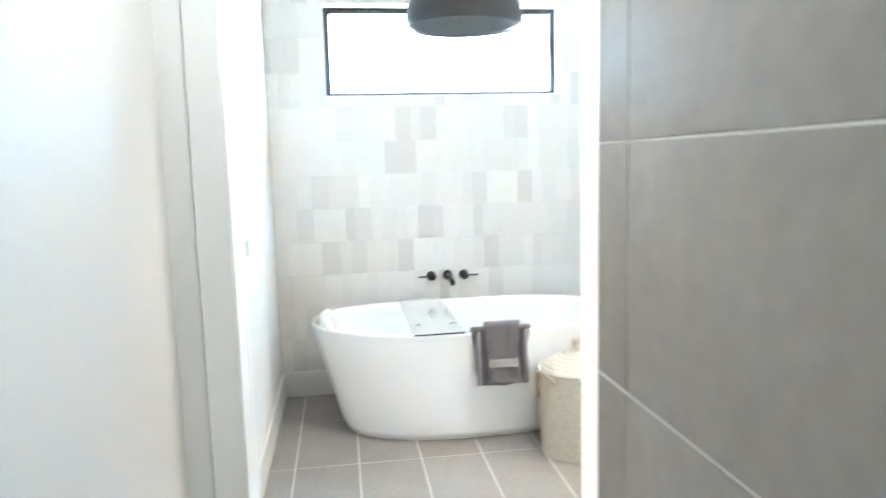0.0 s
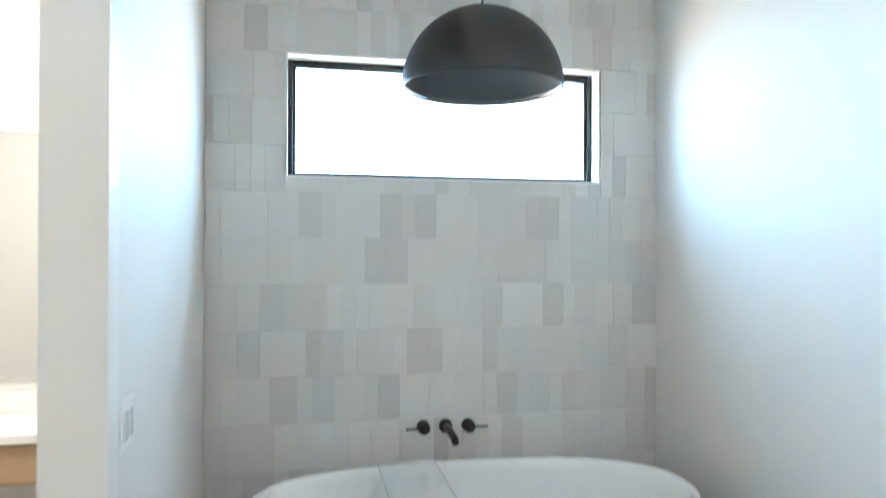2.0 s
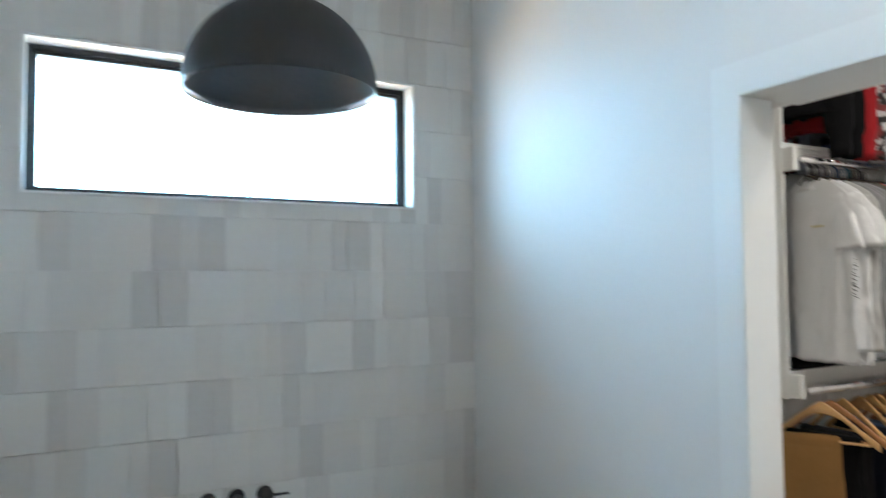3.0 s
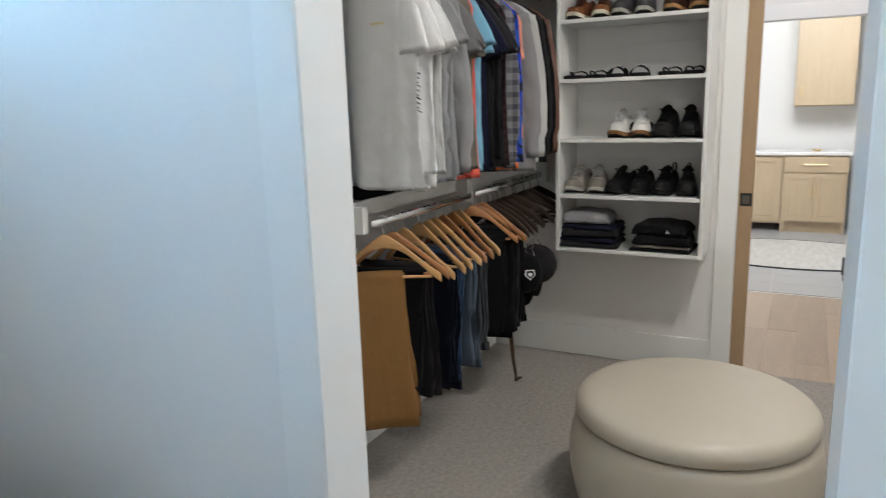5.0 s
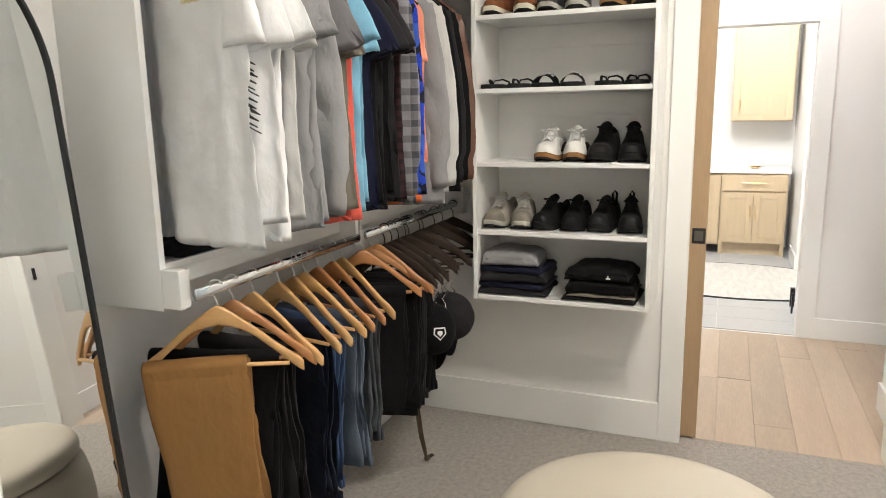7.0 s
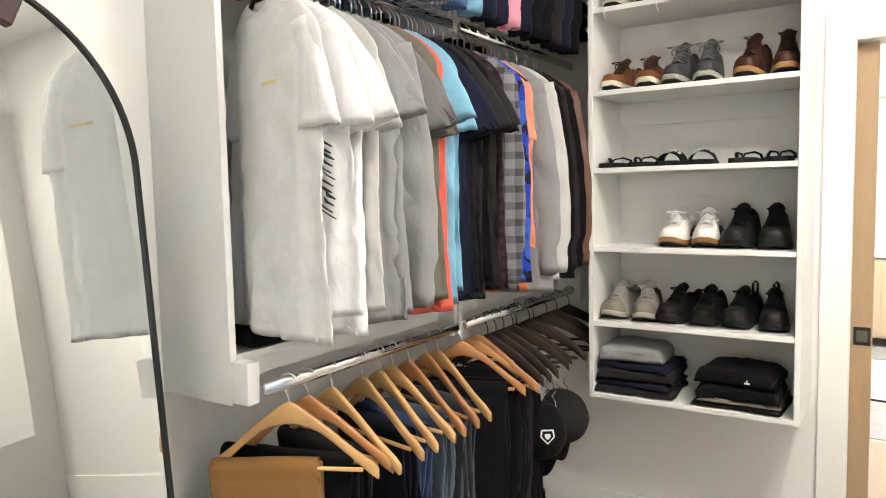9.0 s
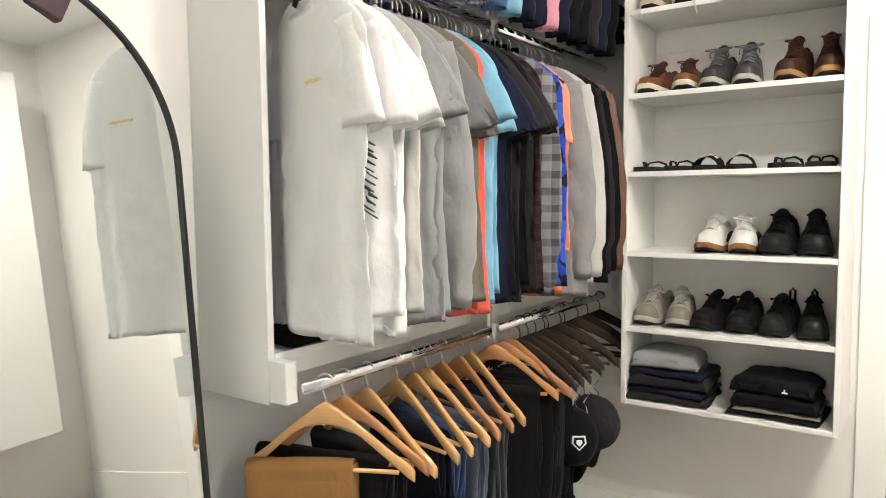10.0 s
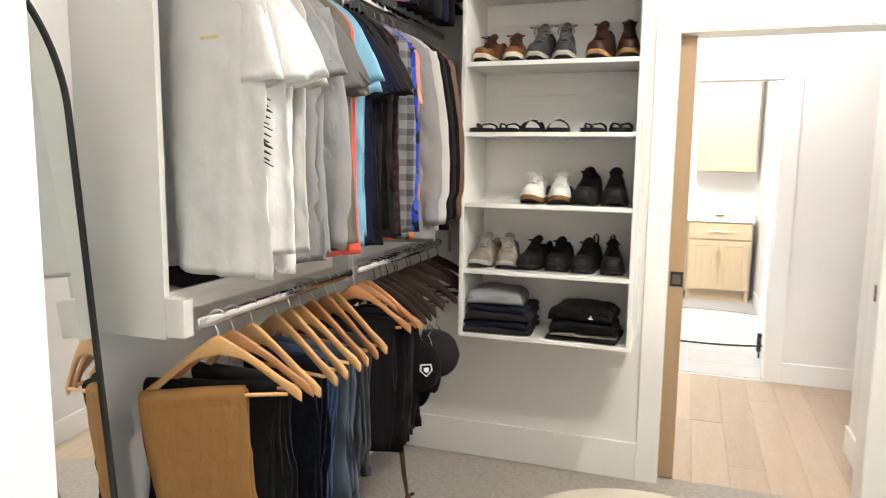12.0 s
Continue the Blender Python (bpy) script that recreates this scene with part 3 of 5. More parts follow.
# ---- wooden cabinet beside the shower, vanity room ----
def linen_cabinet():
    t = thing("linen_cabinet", pose(1.075, 3.15, 0), "tall light oak linen cabinet built in beside the doorway", "cabinet")
    # body coloured dark to darken the gap between the doors
    part("body", boxes((0.02, 0.66, 0.0, 0.675, 0.0, 2.4)), GAPDARK, t)
    for z0, z1 in ((0.08, 1.205), (1.215, 2.38)):
        d = part("door", boxes((0.0, 0.02, 0.004, 0.668, z0, z1), bev=0.002), OAKV, t, "flat light oak door")
        bm = bmesh.new()
        tube(bm, [(-0.025, 0.09, (z0 + z1) / 2 - 0.1), (-0.025, 0.09, (z0 + z1) / 2 + 0.1)], 0.006, 8)
        part("handle", bm, BLACK, d, "slim black bar handle")


linen_cabinet()


def vanity():
    t = thing("makeup_vanity", pose(-1.95, 6.245, 0), "light oak vanity with open knee space and white top", "vanity")
    part("worktop", boxes((0, 1.66, -0.02, 0.35, 0.83, 0.865), bev=0.003), QUARTZ, t, "white stone worktop")
    part("backsplash", boxes((0, 1.66, 0.35, 0.366, 0.865, 0.96), bev=0.002), QUARTZ, t, "low white stone upstand")
    part("body", boxes((0.02, 0.62, 0.01, 0.35, 0.0, 0.83), (0.62, 1.64, 0.02, 0.35, 0.67, 0.83), (1.60, 1.64, 0.02, 0.35, 0.0, 0.67)), OAKV, t)
    for x0, x1, z0, z1 in ((0.64, 1.58, 0.685, 0.82), (0.04, 0.60, 0.66, 0.82), (0.04, 0.60, 0.36, 0.64), (0.04, 0.60, 0.06, 0.34)):
        d = part("drawer", boxes((x0, x1, 0.0, 0.018, z0, z1), bev=0.002), OAKV, t)
        bm = bmesh.new()
        c = (x0 + x1) / 2
        tube(bm, [(c - 0.08, -0.022, (z0 + z1) / 2), (c + 0.08, -0.022, (z0 + z1) / 2)], 0.006, 8)
        part("handle", bm, BLACK, d, "slim dark bar handle")
    m = thing("vanity_mirror", pose(-1.95, YT - 0.012, 1.0), "wide frameless wall mirror above the vanity", "mirror")
    part("glass", boxes((0.0, 1.62, 0.0, 0.01, 0.0, 1.02), bev=0.002), MIRROR, m)
    s = thing("vanity_stool", pose(-0.80, 6.05, 0), "low round cream upholstered stool under the vanity", "stool")
    bm = bmesh.new()
    lathe(bm, [(0.19, 0.0), (0.2, 0.02), (0.2, 0.36)], 36)
    part("base", bm, LEATH, s, smooth=True)
    bm = bmesh.new()
    lathe(bm, [(0.2, 0.362), (0.208, 0.38), (0.2, 0.42), (0.12, 0.43)], 36)
    part("seat", bm, cloth("stool_cloth", (0.74, 0.71, 0.66)), s, smooth=True)


vanity()


# ---- closet: shelves and rails ----
SZ = (0.718, 1.003, 1.294, 1.597, 1.889, 2.197, 2.50)      # tops of the shelves


def shoe_shelves():
    t = thing("shoe_shelf", pose(4.613, 4.81, 0), "white wall-hung shelf unit filled with shoes and folded clothes", "shelf unit")
    d, w, top = XC - 4.613 - 0.002, 0.747, 2.86
    for y0 in (0.0, w - 0.019):
        part("side_panel", boxes((0, d, y0, y0 + 0.019, 0.698, top), bev=0.0015), MELA, t)
    for z in SZ + (2.80,):
        part("shelf", boxes((0.002, d - 0.02, 0.0195, w - 0.0195, z - 0.019, z), bev=0.0015), MELA, t)
    part("back_panel", boxes((d - 0.02, d, 0.0195, w - 0.0195, 0.70, top)), MELA, t)
    for z in SZ[1:]:
        part("cleat", boxes((d - 0.026, d - 0.02, 0.0195, w - 0.0195, z - 0.115, z - 0.02), bev=0.001), MELA, t)


shoe_shelves()
XP, RY = 3.076, 5.745


def rail_unit():
    t = thing("closet_rail_unit", pose(XP, YC, 0), "white wall-hung closet unit with shelves and chrome rails", "closet unit")
    y = -0.255
    part("end_panel", boxes((0.0, 0.019, y, -0.001, 1.035, 2.95), bev=0.0015), MELA, t)
    part("end_block", boxes((0.0, 0.036, y - 0.056, y - 0.0005, 1.043, 1.14), bev=0.002), MELA, t)
    part("end_block", boxes((0.0, 0.036, y - 0.056, y - 0.0005, 2.0, 2.10), bev=0.002), MELA, t)
    part("side_block", boxes((XC - XP - 0.05, XC - XP - 0.002, -0.36, -0.001, 1.03, 1.16), bev=0.002), MELA, t)
    for z in (1.152, 2.128):
        part("shelf", boxes((0.0195, XC - XP - 0.004, y, -0.001, z - 0.019, z), bev=0.0015), MELA, t)
        part("shelf_cleat", boxes((0.0195, XC - XP - 0.004, y + 0.003, y + 0.018, z - 0.06, z - 0.0195), bev=0.001), MELA, t)
    for z in (1.075, 2.045):
        part("divider", boxes((0.862, 0.881, y - 0.06, y + 0.16, z - 0.03, z + 0.075), bev=0.0015), MELA, t)
        part("divider", boxes((0.895, 0.914, y - 0.06, y + 0.16, z - 0.03, z + 0.075), bev=0.0015), MELA, t)
        for x0, x1 in ((0.034, 0.862), (0.914, XC - XP - 0.055)):
            bm = bmesh.new()
            tube(bm, [(x0, RY - YC, z), (x1, RY - YC, z)], 0.0078, 14, 1.9)
            part("rail", bm, CHROME, t, "oval chrome hanging rail", smooth=True)
    bm = bmesh.new()
    tube(bm, [(0.03, RY - YC + 0.085, 2.86), (XC - XP - 0.05, RY - YC + 0.085, 2.86)], 0.0105, 12, 1.45)
    part("rail", bm, CHROME, t, "oval chrome hanging rail", smooth=True)


rail_unit()


def opposite_unit():
    t = thing("closet_cabinet", pose(3.2, 2.922, 0), "white wall-hung closet cabinet with flat doors opposite the rails", "cabinet")
    part("body", boxes((0.0, 1.35, 0.0, 0.31, 0.56, 2.7), bev=0.0015), MELA, t)
    part("door", boxes((0.002, 1.348, 0.311, 0.33, 0.562, 2.698), bev=0.002), MELA, t)


opposite_unit()


def hanger(wooden, x, z, turn, material, label, bar=True, ry=RY):
    """A hanger whose hook sits on the rail; its arms run along its own y."""
    t = thing("wooden_hanger" if wooden else "velvet_hanger", pose(x, ry, z, 0, 0, turn), label, "hanger", "wooden hangers" if wooden else "dark hangers")
    bm = bmesh.new()
    loops = []
    for k in range(25):
        s = -1 + 2 * k / 24
        yy = 0.208 * s
        a = abs(s)
        zc = -0.072 - 0.110 * a - 0.042 * a ** 3 + 0.006 * math.sin(a * 6.28) if wooden else -0.078 - 0.085 * a - 0.045 * a ** 3
        hh = (0.0120 + 0.014 * math.exp(-(a / 0.20) ** 2) + 0.006 * max(0, a - 0.72) / 0.28 if a < 0.97 else 0.013) if wooden else 0.022 - 0.008 * a
        th = 0.0065
        bow = 0.020 * (a ** 2) if wooden else 0
        if wooden and 0.84 < a < 0.9:
            hh *= 0.72
        loops.append([(bow + th * cx, yy, zc + hh * cz) for cx, cz in ((-1, -0.7), (-0.7, -1), (0.7, -1), (1, -0.7), (1, 0.7), (0.7, 1), (-0.7, 1), (-1, 0.7))])
    rings(bm, loops, cap0=True, cap1=True)
    part("yoke", bm, material, t, smooth=True)
    if bar:
        bm = bmesh.new()
        tube(bm, [(0.010, -0.172, -0.212), (0.010, 0.172, -0.212)], 0.0058, 8)
        part("trouser_bar", bm, material, t, smooth=True)
    bm = bmesh.new()
    pts = [(0, 0, -0.06), (0, 0, -0.036)] + [(0, 0.021 * math.sin(a) * 1.0, -0.006 - 0.021 * math.cos(a) + 0.006) for a in [math.pi * (0.1 + 1.25 * k / 12) for k in range(13)]]
    tube(bm, pts, 0.0022, 6)
    part("hook", bm, HOOK if wooden else BLACK, t, "thin metal hook", smooth=True)
    return t


def ottoman():
    t = thing("ottoman", pose(3.545, 4.69, 0), "round beige leather storage ottoman with a lift-off padded lid", "ottoman")
    bm = bmesh.new()
    lathe(bm, [(0.36, 0.0), (0.385, 0.006), (0.415, 0.06), (0.436, 0.17), (0.436, 0.25), (0.424, 0.322), (0.413, 0.354), (0.397, 0.360)], 80)
    part("base", bm, LEATH, t, smooth=True)
    # shade between base and lid, painted as a dark ring
    bm = bmesh.new()
    lathe(bm, [(0.39, 0.357), (0.392, 0.366)], 80)
    part("gap", bm, GAPDARK, t, "dark ring painted in for the shade under the lid")
    bm = bmesh.new()
    prof = [(0.392, 0.363), (0.404, 0.365), (0.413, 0.371), (0.417, 0.382), (0.417, 0.398), (0.413, 0.413), (0.404, 0.426), (0.391, 0.435), (0.372, 0.441), (0.34, 0.445), (0.28, 0.448), (0.2, 0.450), (0.1, 0.451), (0.02, 0.4515)]
    lathe(bm, prof, 80)
    part("lid", bm, LEATH, t, smooth=True)


ottoman()


def floor_mirror():
    lean = math.degrees(math.atan(0.075))
    t = thing("floor_mirror", pose(2.618, 5.815, 0, 0, 0, 5.2) @ pose(0, 0, 0, -lean, 0, 0), "tall arched floor mirror with slim black frame leaning on the wall", "mirror")
    R, zc = 0.367, 1.585

    def outline(r):
        pts = [(-r, 0, 0.004 + (R - r)), (r, 0, 0.004 + (R - r))]
        return pts[1:] + [(r * math.cos(a), 0, zc + r * math.sin(a)) for a in [math.pi * k / 40 for k in range(41)]] + pts[:1]
    bm = bmesh.new()
    o, i = outline(R), outline(R - 0.008)
    rings(bm, [[(x, y0, z) for x, _, z in lp] for lp, y0 in ((o, 0.016), (o, -0.003), (i, -0.003), (i, 0.016), (o, 0.016))])
    part("frame", bm, BLACK, t)
    bm = bmesh.new()
    bm.faces.new([bm.verts.new((x, 0.004, z)) for x, _, z in i])
    ext = bmesh.ops.extrude_face_region(bm, geom=bm.faces[:])
    for v in [g for g in ext["geom"] if isinstance(g, bmesh.types.BMVert)]:
        v.co.y += 0.006
    bmesh.ops.recalc_face_normals(bm, faces=bm.faces[:])
    part("glass", bm, MIRROR, t)
    bm = bmesh.new()
    box(bm, -0.05, 0.03, -0.03, 0.024, zc + R - 0.035, zc + R + 0.012, bev=0.005)
    # dark block put in for a dark reflection near the top of the glass
    hk = thing("mirror_dark_block", pose(2.70, 5.99, 1.885, 0, 24, 0), "small dark plum block standing in for a reflection at the mirror top", "hook")
    part("clip", boxes((-0.035, 0.035, -0.035, 0.012, -0.03, 0.03), bev=0.005), mat("dark_plum_block", (0.05, 0.025, 0.03), 0.6), hk)
    bm.free()


floor_mirror()


# ---- pocket door, hall, far bathroom ----
def pocket_door():
    d = solid("door_1", boxes((5.008, 5.046, 4.618, 5.40, 0.008, 2.02), bev=0.002), OAKV, kind="structure", label="light oak pocket door slid almost fully open")
    p = part("flush_pull", boxes((5.004, 5.0085, 4.622, 4.678, 0.92, 0.988), bev=0.002), BLACK, d, "square matte black flush pull")
    part("pull_recess", boxes((5.0025, 5.0045, 4.632, 4.668, 0.932, 0.976), bev=0.001), GAPDARK, p)
    s = thing("strike_plate", pose(XC + 0.05, 3.864, 0.95), "small black strike plate in the door jamb", "strike plate")
    part("plate", boxes((-0.012, 0.012, 0.0, 0.003, -0.035, 0.035), bev=0.001), BLACK, s)


pocket_door()


def shaker(t, name, x, y0, y1, z0, z1, handle):
    """A framed door in the plane x, facing -x."""
    r = 0.06
    d = part(name, boxes((x - 0.02, x, y0, y0 + r, z0, z1), (x - 0.02, x, y1 - r, y1, z0, z1), (x - 0.02, x, y0 + r, y1 - r, z0, z0 + r), (x - 0.02, x, y0 + r, y1 - r, z1 - r, z1), bev=0.002), PALE, t)
    part("panel", boxes((x - 0.011, x - 0.001, y0 + r, y1 - r, z0 + r, z1 - r)), PALE, d)
    if handle:
        bm = bmesh.new()
        tube(bm, handle, 0.006, 8)
        part("handle", bm, BRASS, d, "brushed brass bar handle")


def far_bath():
    t = thing("bathroom_vanity", pose(9.55, 3.972, 0), "pale oak shaker vanity with white stone top", "vanity")
    part("body", boxes((0.0, 0.5, 0.0, 0.62, 0.11, 0.845), (0.0, 0.04, 0.0, 0.04, 0, 0.11), (0.0, 0.04, 0.58, 0.62, 0, 0.11), (0.05, 0.06, 0.04, 0.58, 0.0, 0.11), bev=0.001), PALE, t)
    part("worktop", boxes((-0.03, 0.5, -0.02, 1.6, 0.846, 0.88), bev=0.003), QUARTZ, t, "white stone worktop")
    d = part("drawer", boxes((-0.02, 0.0, 0.02, 0.60, 0.665, 0.83), bev=0.002), PALE, t)
    bm = bmesh.new()
    tube(bm, [(-0.045, 0.2, 0.75), (-0.045, 0.42, 0.75)], 0.007, 8)
    part("handle", bm, BRASS, d, "brushed brass bar handle")
    shaker(t, "door", 0.0, 0.02, 0.307, 0.13, 0.65, [(-0.045, 0.285, 0.40), (-0.045, 0.285, 0.52)])
    shaker(t, "door", 0.0, 0.313, 0.60, 0.13, 0.65, [(-0.045, 0.335, 0.40), (-0.045, 0.335, 0.52)])
    t2 = thing("sink_vanity", pose(9.55, 4.597, 0), "pale oak vanity base beside the drawer unit", "vanity")
    part("body", boxes((0.02, 0.5, 0.0, 0.95, 0.09, 0.844)), PALE, t2)
    shaker(t2, "door", 0.02, 0.01, 0.46, 0.11, 0.83, [(-0.025, 0.42, 0.55), (-0.025, 0.42, 0.67)])
    shaker(t2, "door", 0.02, 0.47, 0.92, 0.11, 0.83, [(-0.025, 0.51, 0.55), (-0.025, 0.51, 0.67)])
    t = thing("wall_cabinet", pose(9.72, 3.965, 1.36), "pale oak shaker wall cabinet standing on the worktop side", "cabinet")
    part("body", boxes((0.0, 0.37, 0.0, 0.57, 0.0, 1.05), bev=0.001), PALE, t)
    shaker(t, "door", 0.0, 0.01, 0.56, 0.01, 1.04, [(-0.045, 0.5, 0.1), (-0.045, 0.5, 0.22)])
    bm = bmesh.new()
    s = thing("soap_dish", pose(9.72, 4.28, 0.881), "small brass soap dish on the white worktop", "dish")
    lathe(bm, [(0.03, 0.0), (0.045, 0.008), (0.048, 0.022), (0.04, 0.012)], 20)
    part("bowl", bm, BRASS, s, smooth=True)
    r = thing("area_rug", pose(8.35, 4.45, 0), "pale oval wool rug with a black bound edge", "rug")
    bm = bmesh.new()
    lathe(bm, [(0.995, -0.003), (1.0, 0.004), (0.995, 0.011), (0.5, 0.012), (0.02, 0.012)], 64, sx=0.68, sy=1.0)
    part("rug_top", bm, RUG, r)
    bm = bmesh.new()
    tube(bm, [(0.685 * math.cos(a), 1.007 * math.sin(a), 0.006) for a in [2 * math.pi * k / 96 for k in range(97)]], 0.008, 6)
    part("binding", bm, BLACK, r, "black bound edge")
    g = thing("door_stop", pose(7.35, 4.07, 0), "small dark metal hinge-like door hardware near the floor", "door hardware")
    part("bracket", boxes((-0.02, 0.02, -0.03, 0.0, 0.06, 0.2), bev=0.003), BLACK, g)
    part("arm", boxes((-0.06, -0.022, -0.02, -0.008, 0.02, 0.17), bev=0.002), BLACK, g)


far_bath()


# ---- clothes ----
def pattern(name, kind, a, b, c, scale):
    """A woven check or a blotchy print of three colours."""
    m = cloth(name, a)
    nt = m.node_tree
    p = nt.nodes["Principled BSDF"]
    tc = nt.nodes.new("ShaderNodeTexCoord")
    if kind == "check":
        outs = []
        for axis in ("Y", "Z"):
            for sc, lo, hi in ((scale, 0.35, 0.65), (scale * 2.0, 0.93, 0.98)):
                w = nt.nodes.new("ShaderNodeTexWave")
                w.bands_direction = axis
                w.inputs["Scale"].default_value, w.inputs["Distortion"].default_value = sc, 0.5
                nt.links.new(tc.outputs["Object"], w.inputs["Vector"])
                r = nt.nodes.new("ShaderNodeMapRange")
                r.inputs[1].default_value, r.inputs[2].default_value = lo, hi
                nt.links.new(w.outputs["Fac"], r.inputs[0])
                outs.append(r.outputs[0])
        col = ramp_mix(nt, outs[2], ramp_mix(nt, outs[0], a, b), ramp_mix(nt, outs[0], b, c))
        line = nt.nodes.new("ShaderNodeMath")
        line.operation = "MAXIMUM"
        nt.links.new(outs[1], line.inputs[0])
        nt.links.new(outs[3], line.inputs[1])
        half = nt.nodes.new("ShaderNodeMath")
        half.operation = "MULTIPLY"
        nt.links.new(line.outputs[0], half.inputs[0])
        half.inputs[1].default_value = 0.12
        col = ramp_mix(nt, half.outputs[0], col, tuple(min(0.6, v * 2.2) for v in c))
    else:
        outs = []
        for s in (scale, scale * 0.6):
            n = nt.nodes.new("ShaderNodeTexNoise")
            n.inputs["Scale"].default_value = s
            nt.links.new(tc.outputs["Object"], n.inputs["Vector"])
            r = nt.nodes.new("ShaderNodeMapRange")
            r.inputs[1].default_value, r.inputs[2].default_value = 0.5, 0.54
            nt.links.new(n.outputs[0], r.inputs[0])
            outs.append(r.outputs[0])
        col = ramp_mix(nt, outs[1], ramp_mix(nt, outs[0], a, b), c)
    nt.links.new(col, p.inputs["Base Color"])
    return m


K = {
    "white": cloth("cotton_white", (0.80, 0.80, 0.80)), "cream": cloth("cotton_cream", (0.50, 0.495, 0.485)), "grey": cloth("cotton_grey", (0.155, 0.15, 0.155)),
    "light grey": cloth("cotton_light_grey", (0.26, 0.26, 0.268)), "mid grey": cloth("cotton_mid_grey", (0.15, 0.147, 0.15)), "charcoal": cloth("cotton_charcoal", (0.021, 0.020, 0.022)),
    "olive grey": cloth("cotton_olive", (0.16, 0.145, 0.12)), "coral": cloth("cotton_coral", (0.72, 0.125, 0.09)), "light blue": cloth("cotton_light_blue", (0.20, 0.42, 0.57)),
    "blue": cloth("cotton_blue", (0.10, 0.17, 0.36)), "navy": cloth("cotton_navy", (0.011, 0.013, 0.030)), "black": cloth("cotton_black", (0.006, 0.006, 0.007)),
    "plum": pattern("plum_check", "check", (0.016, 0.011, 0.013), (0.024, 0.014, 0.016), (0.04, 0.02, 0.022), 9), "checked": pattern("grey_check", "check", (0.06, 0.06, 0.07), (0.13, 0.13, 0.14), (0.22, 0.22, 0.23), 6.0),
    "blue camouflage": pattern("blue_camo", "print", (0.02, 0.05, 0.38), (0.012, 0.014, 0.03), (0.04, 0.10, 0.45), 22), "orange": cloth("cotton_orange", (0.80, 0.19, 0.06)), "salmon": cloth("cotton_salmon", (0.75, 0.30, 0.20)),
    "brown leather": mat("brown_leather", (0.13, 0.055, 0.03), 0.45, vary=0.25, big=10, fine=120, bump=0.3), "pink": cloth("cotton_pink", (0.62, 0.28, 0.36)), "red": cloth("cotton_red", (0.35, 0.02, 0.025)),
    "small-checked": pattern("small_check", "check", (0.62, 0.62, 0.66), (0.35, 0.36, 0.45), (0.12, 0.13, 0.22), 26), "black and white": pattern("bw_print", "print", (0.03, 0.03, 0.03), (0.5, 0.5, 0.5), (0.2, 0.05, 0.05), 30),
    "tan": cloth("twill_tan", (0.26, 0.135, 0.047)), "denim": cloth("denim_blue", (0.016, 0.030, 0.075), 300, (0.07, 0.115, 0.21)), "dark denim": cloth("denim_dark", (0.009, 0.012, 0.024)),
    "faded denim": cloth("denim_faded", (0.07, 0.095, 0.13), 300, (0.11, 0.14, 0.18)), "slate": cloth("twill_slate", (0.06, 0.066, 0.075)),
}
INK = mat("black_print", (0.03, 0.03, 0.03), 0.8, vary=0.1)
YELLOW = mat("yellow_print", (0.72, 0.63, 0.38), 0.8, vary=0.1)


def curl(y, hw):
    """How far the sides of a hung shirt fall back behind its front."""
    return 0.020 * min(1.8, (y / hw) ** 2)


def sleeve_loops(side, length, seed, d, hw, flare):
    long = length > 0.4
    rows, n = (18 if long else 11), 26
    cy, cz = hw - 0.078, -0.168
    loops = []
    for k in range(rows + 1):
        f = k / rows
        fl = flare * (1 - 0.9 * f) if long else min(0.8, flare * 1.35) * (1 - 0.5 * f)
        dy, dz = fl, -math.sqrt(1 - fl * fl)
        if k:
            cy, cz = cy + dy * length / rows, cz + dz * length / rows
        h = 0.060 + 0.010 * math.sin(math.pi * f) - 0.012 * f if long else 0.040 + 0.034 * f ** 0.8
        th = d * (0.70 + (0.30 * f if long else 0.40 * f))
        if long and f > 0.93:
            h, th = h * 0.80, th * 0.8
        lp = []
        for i in range(n):
            a = 2 * math.pi * i / n
            c, s = math.cos(a), math.sin(a)
            y = cy - dz * h * c
            x = th * math.copysign(abs(s) ** 1.15, s) + curl(y, hw)
            x += (0.004 + 0.010 * f) * noise.noise((y * 19 + seed, cz * (4 if long else 7), s)) + 0.005 * noise.noise((y * 45, cz * 26 + seed, s))
            if long:
                x += 0.006 * math.sin(cz * 42 + seed + y * 30) * math.sin(math.pi * f)
            lp.append((x, side * y, cz + dy * h * c + 0.007 * f * noise.noise((c * 2, s * 2, seed))))
        loops.append(lp)
    return loops


def turned_in(lp, up, k):
    """The edge of an open sleeve or hem, rolled in and up."""
    pts = [Vector(p) for p in lp]
    mid = sum(pts, Vector()) / len(pts)
    return [mid + (v - mid) * k + Vector((0, 0, up)) for v in pts]


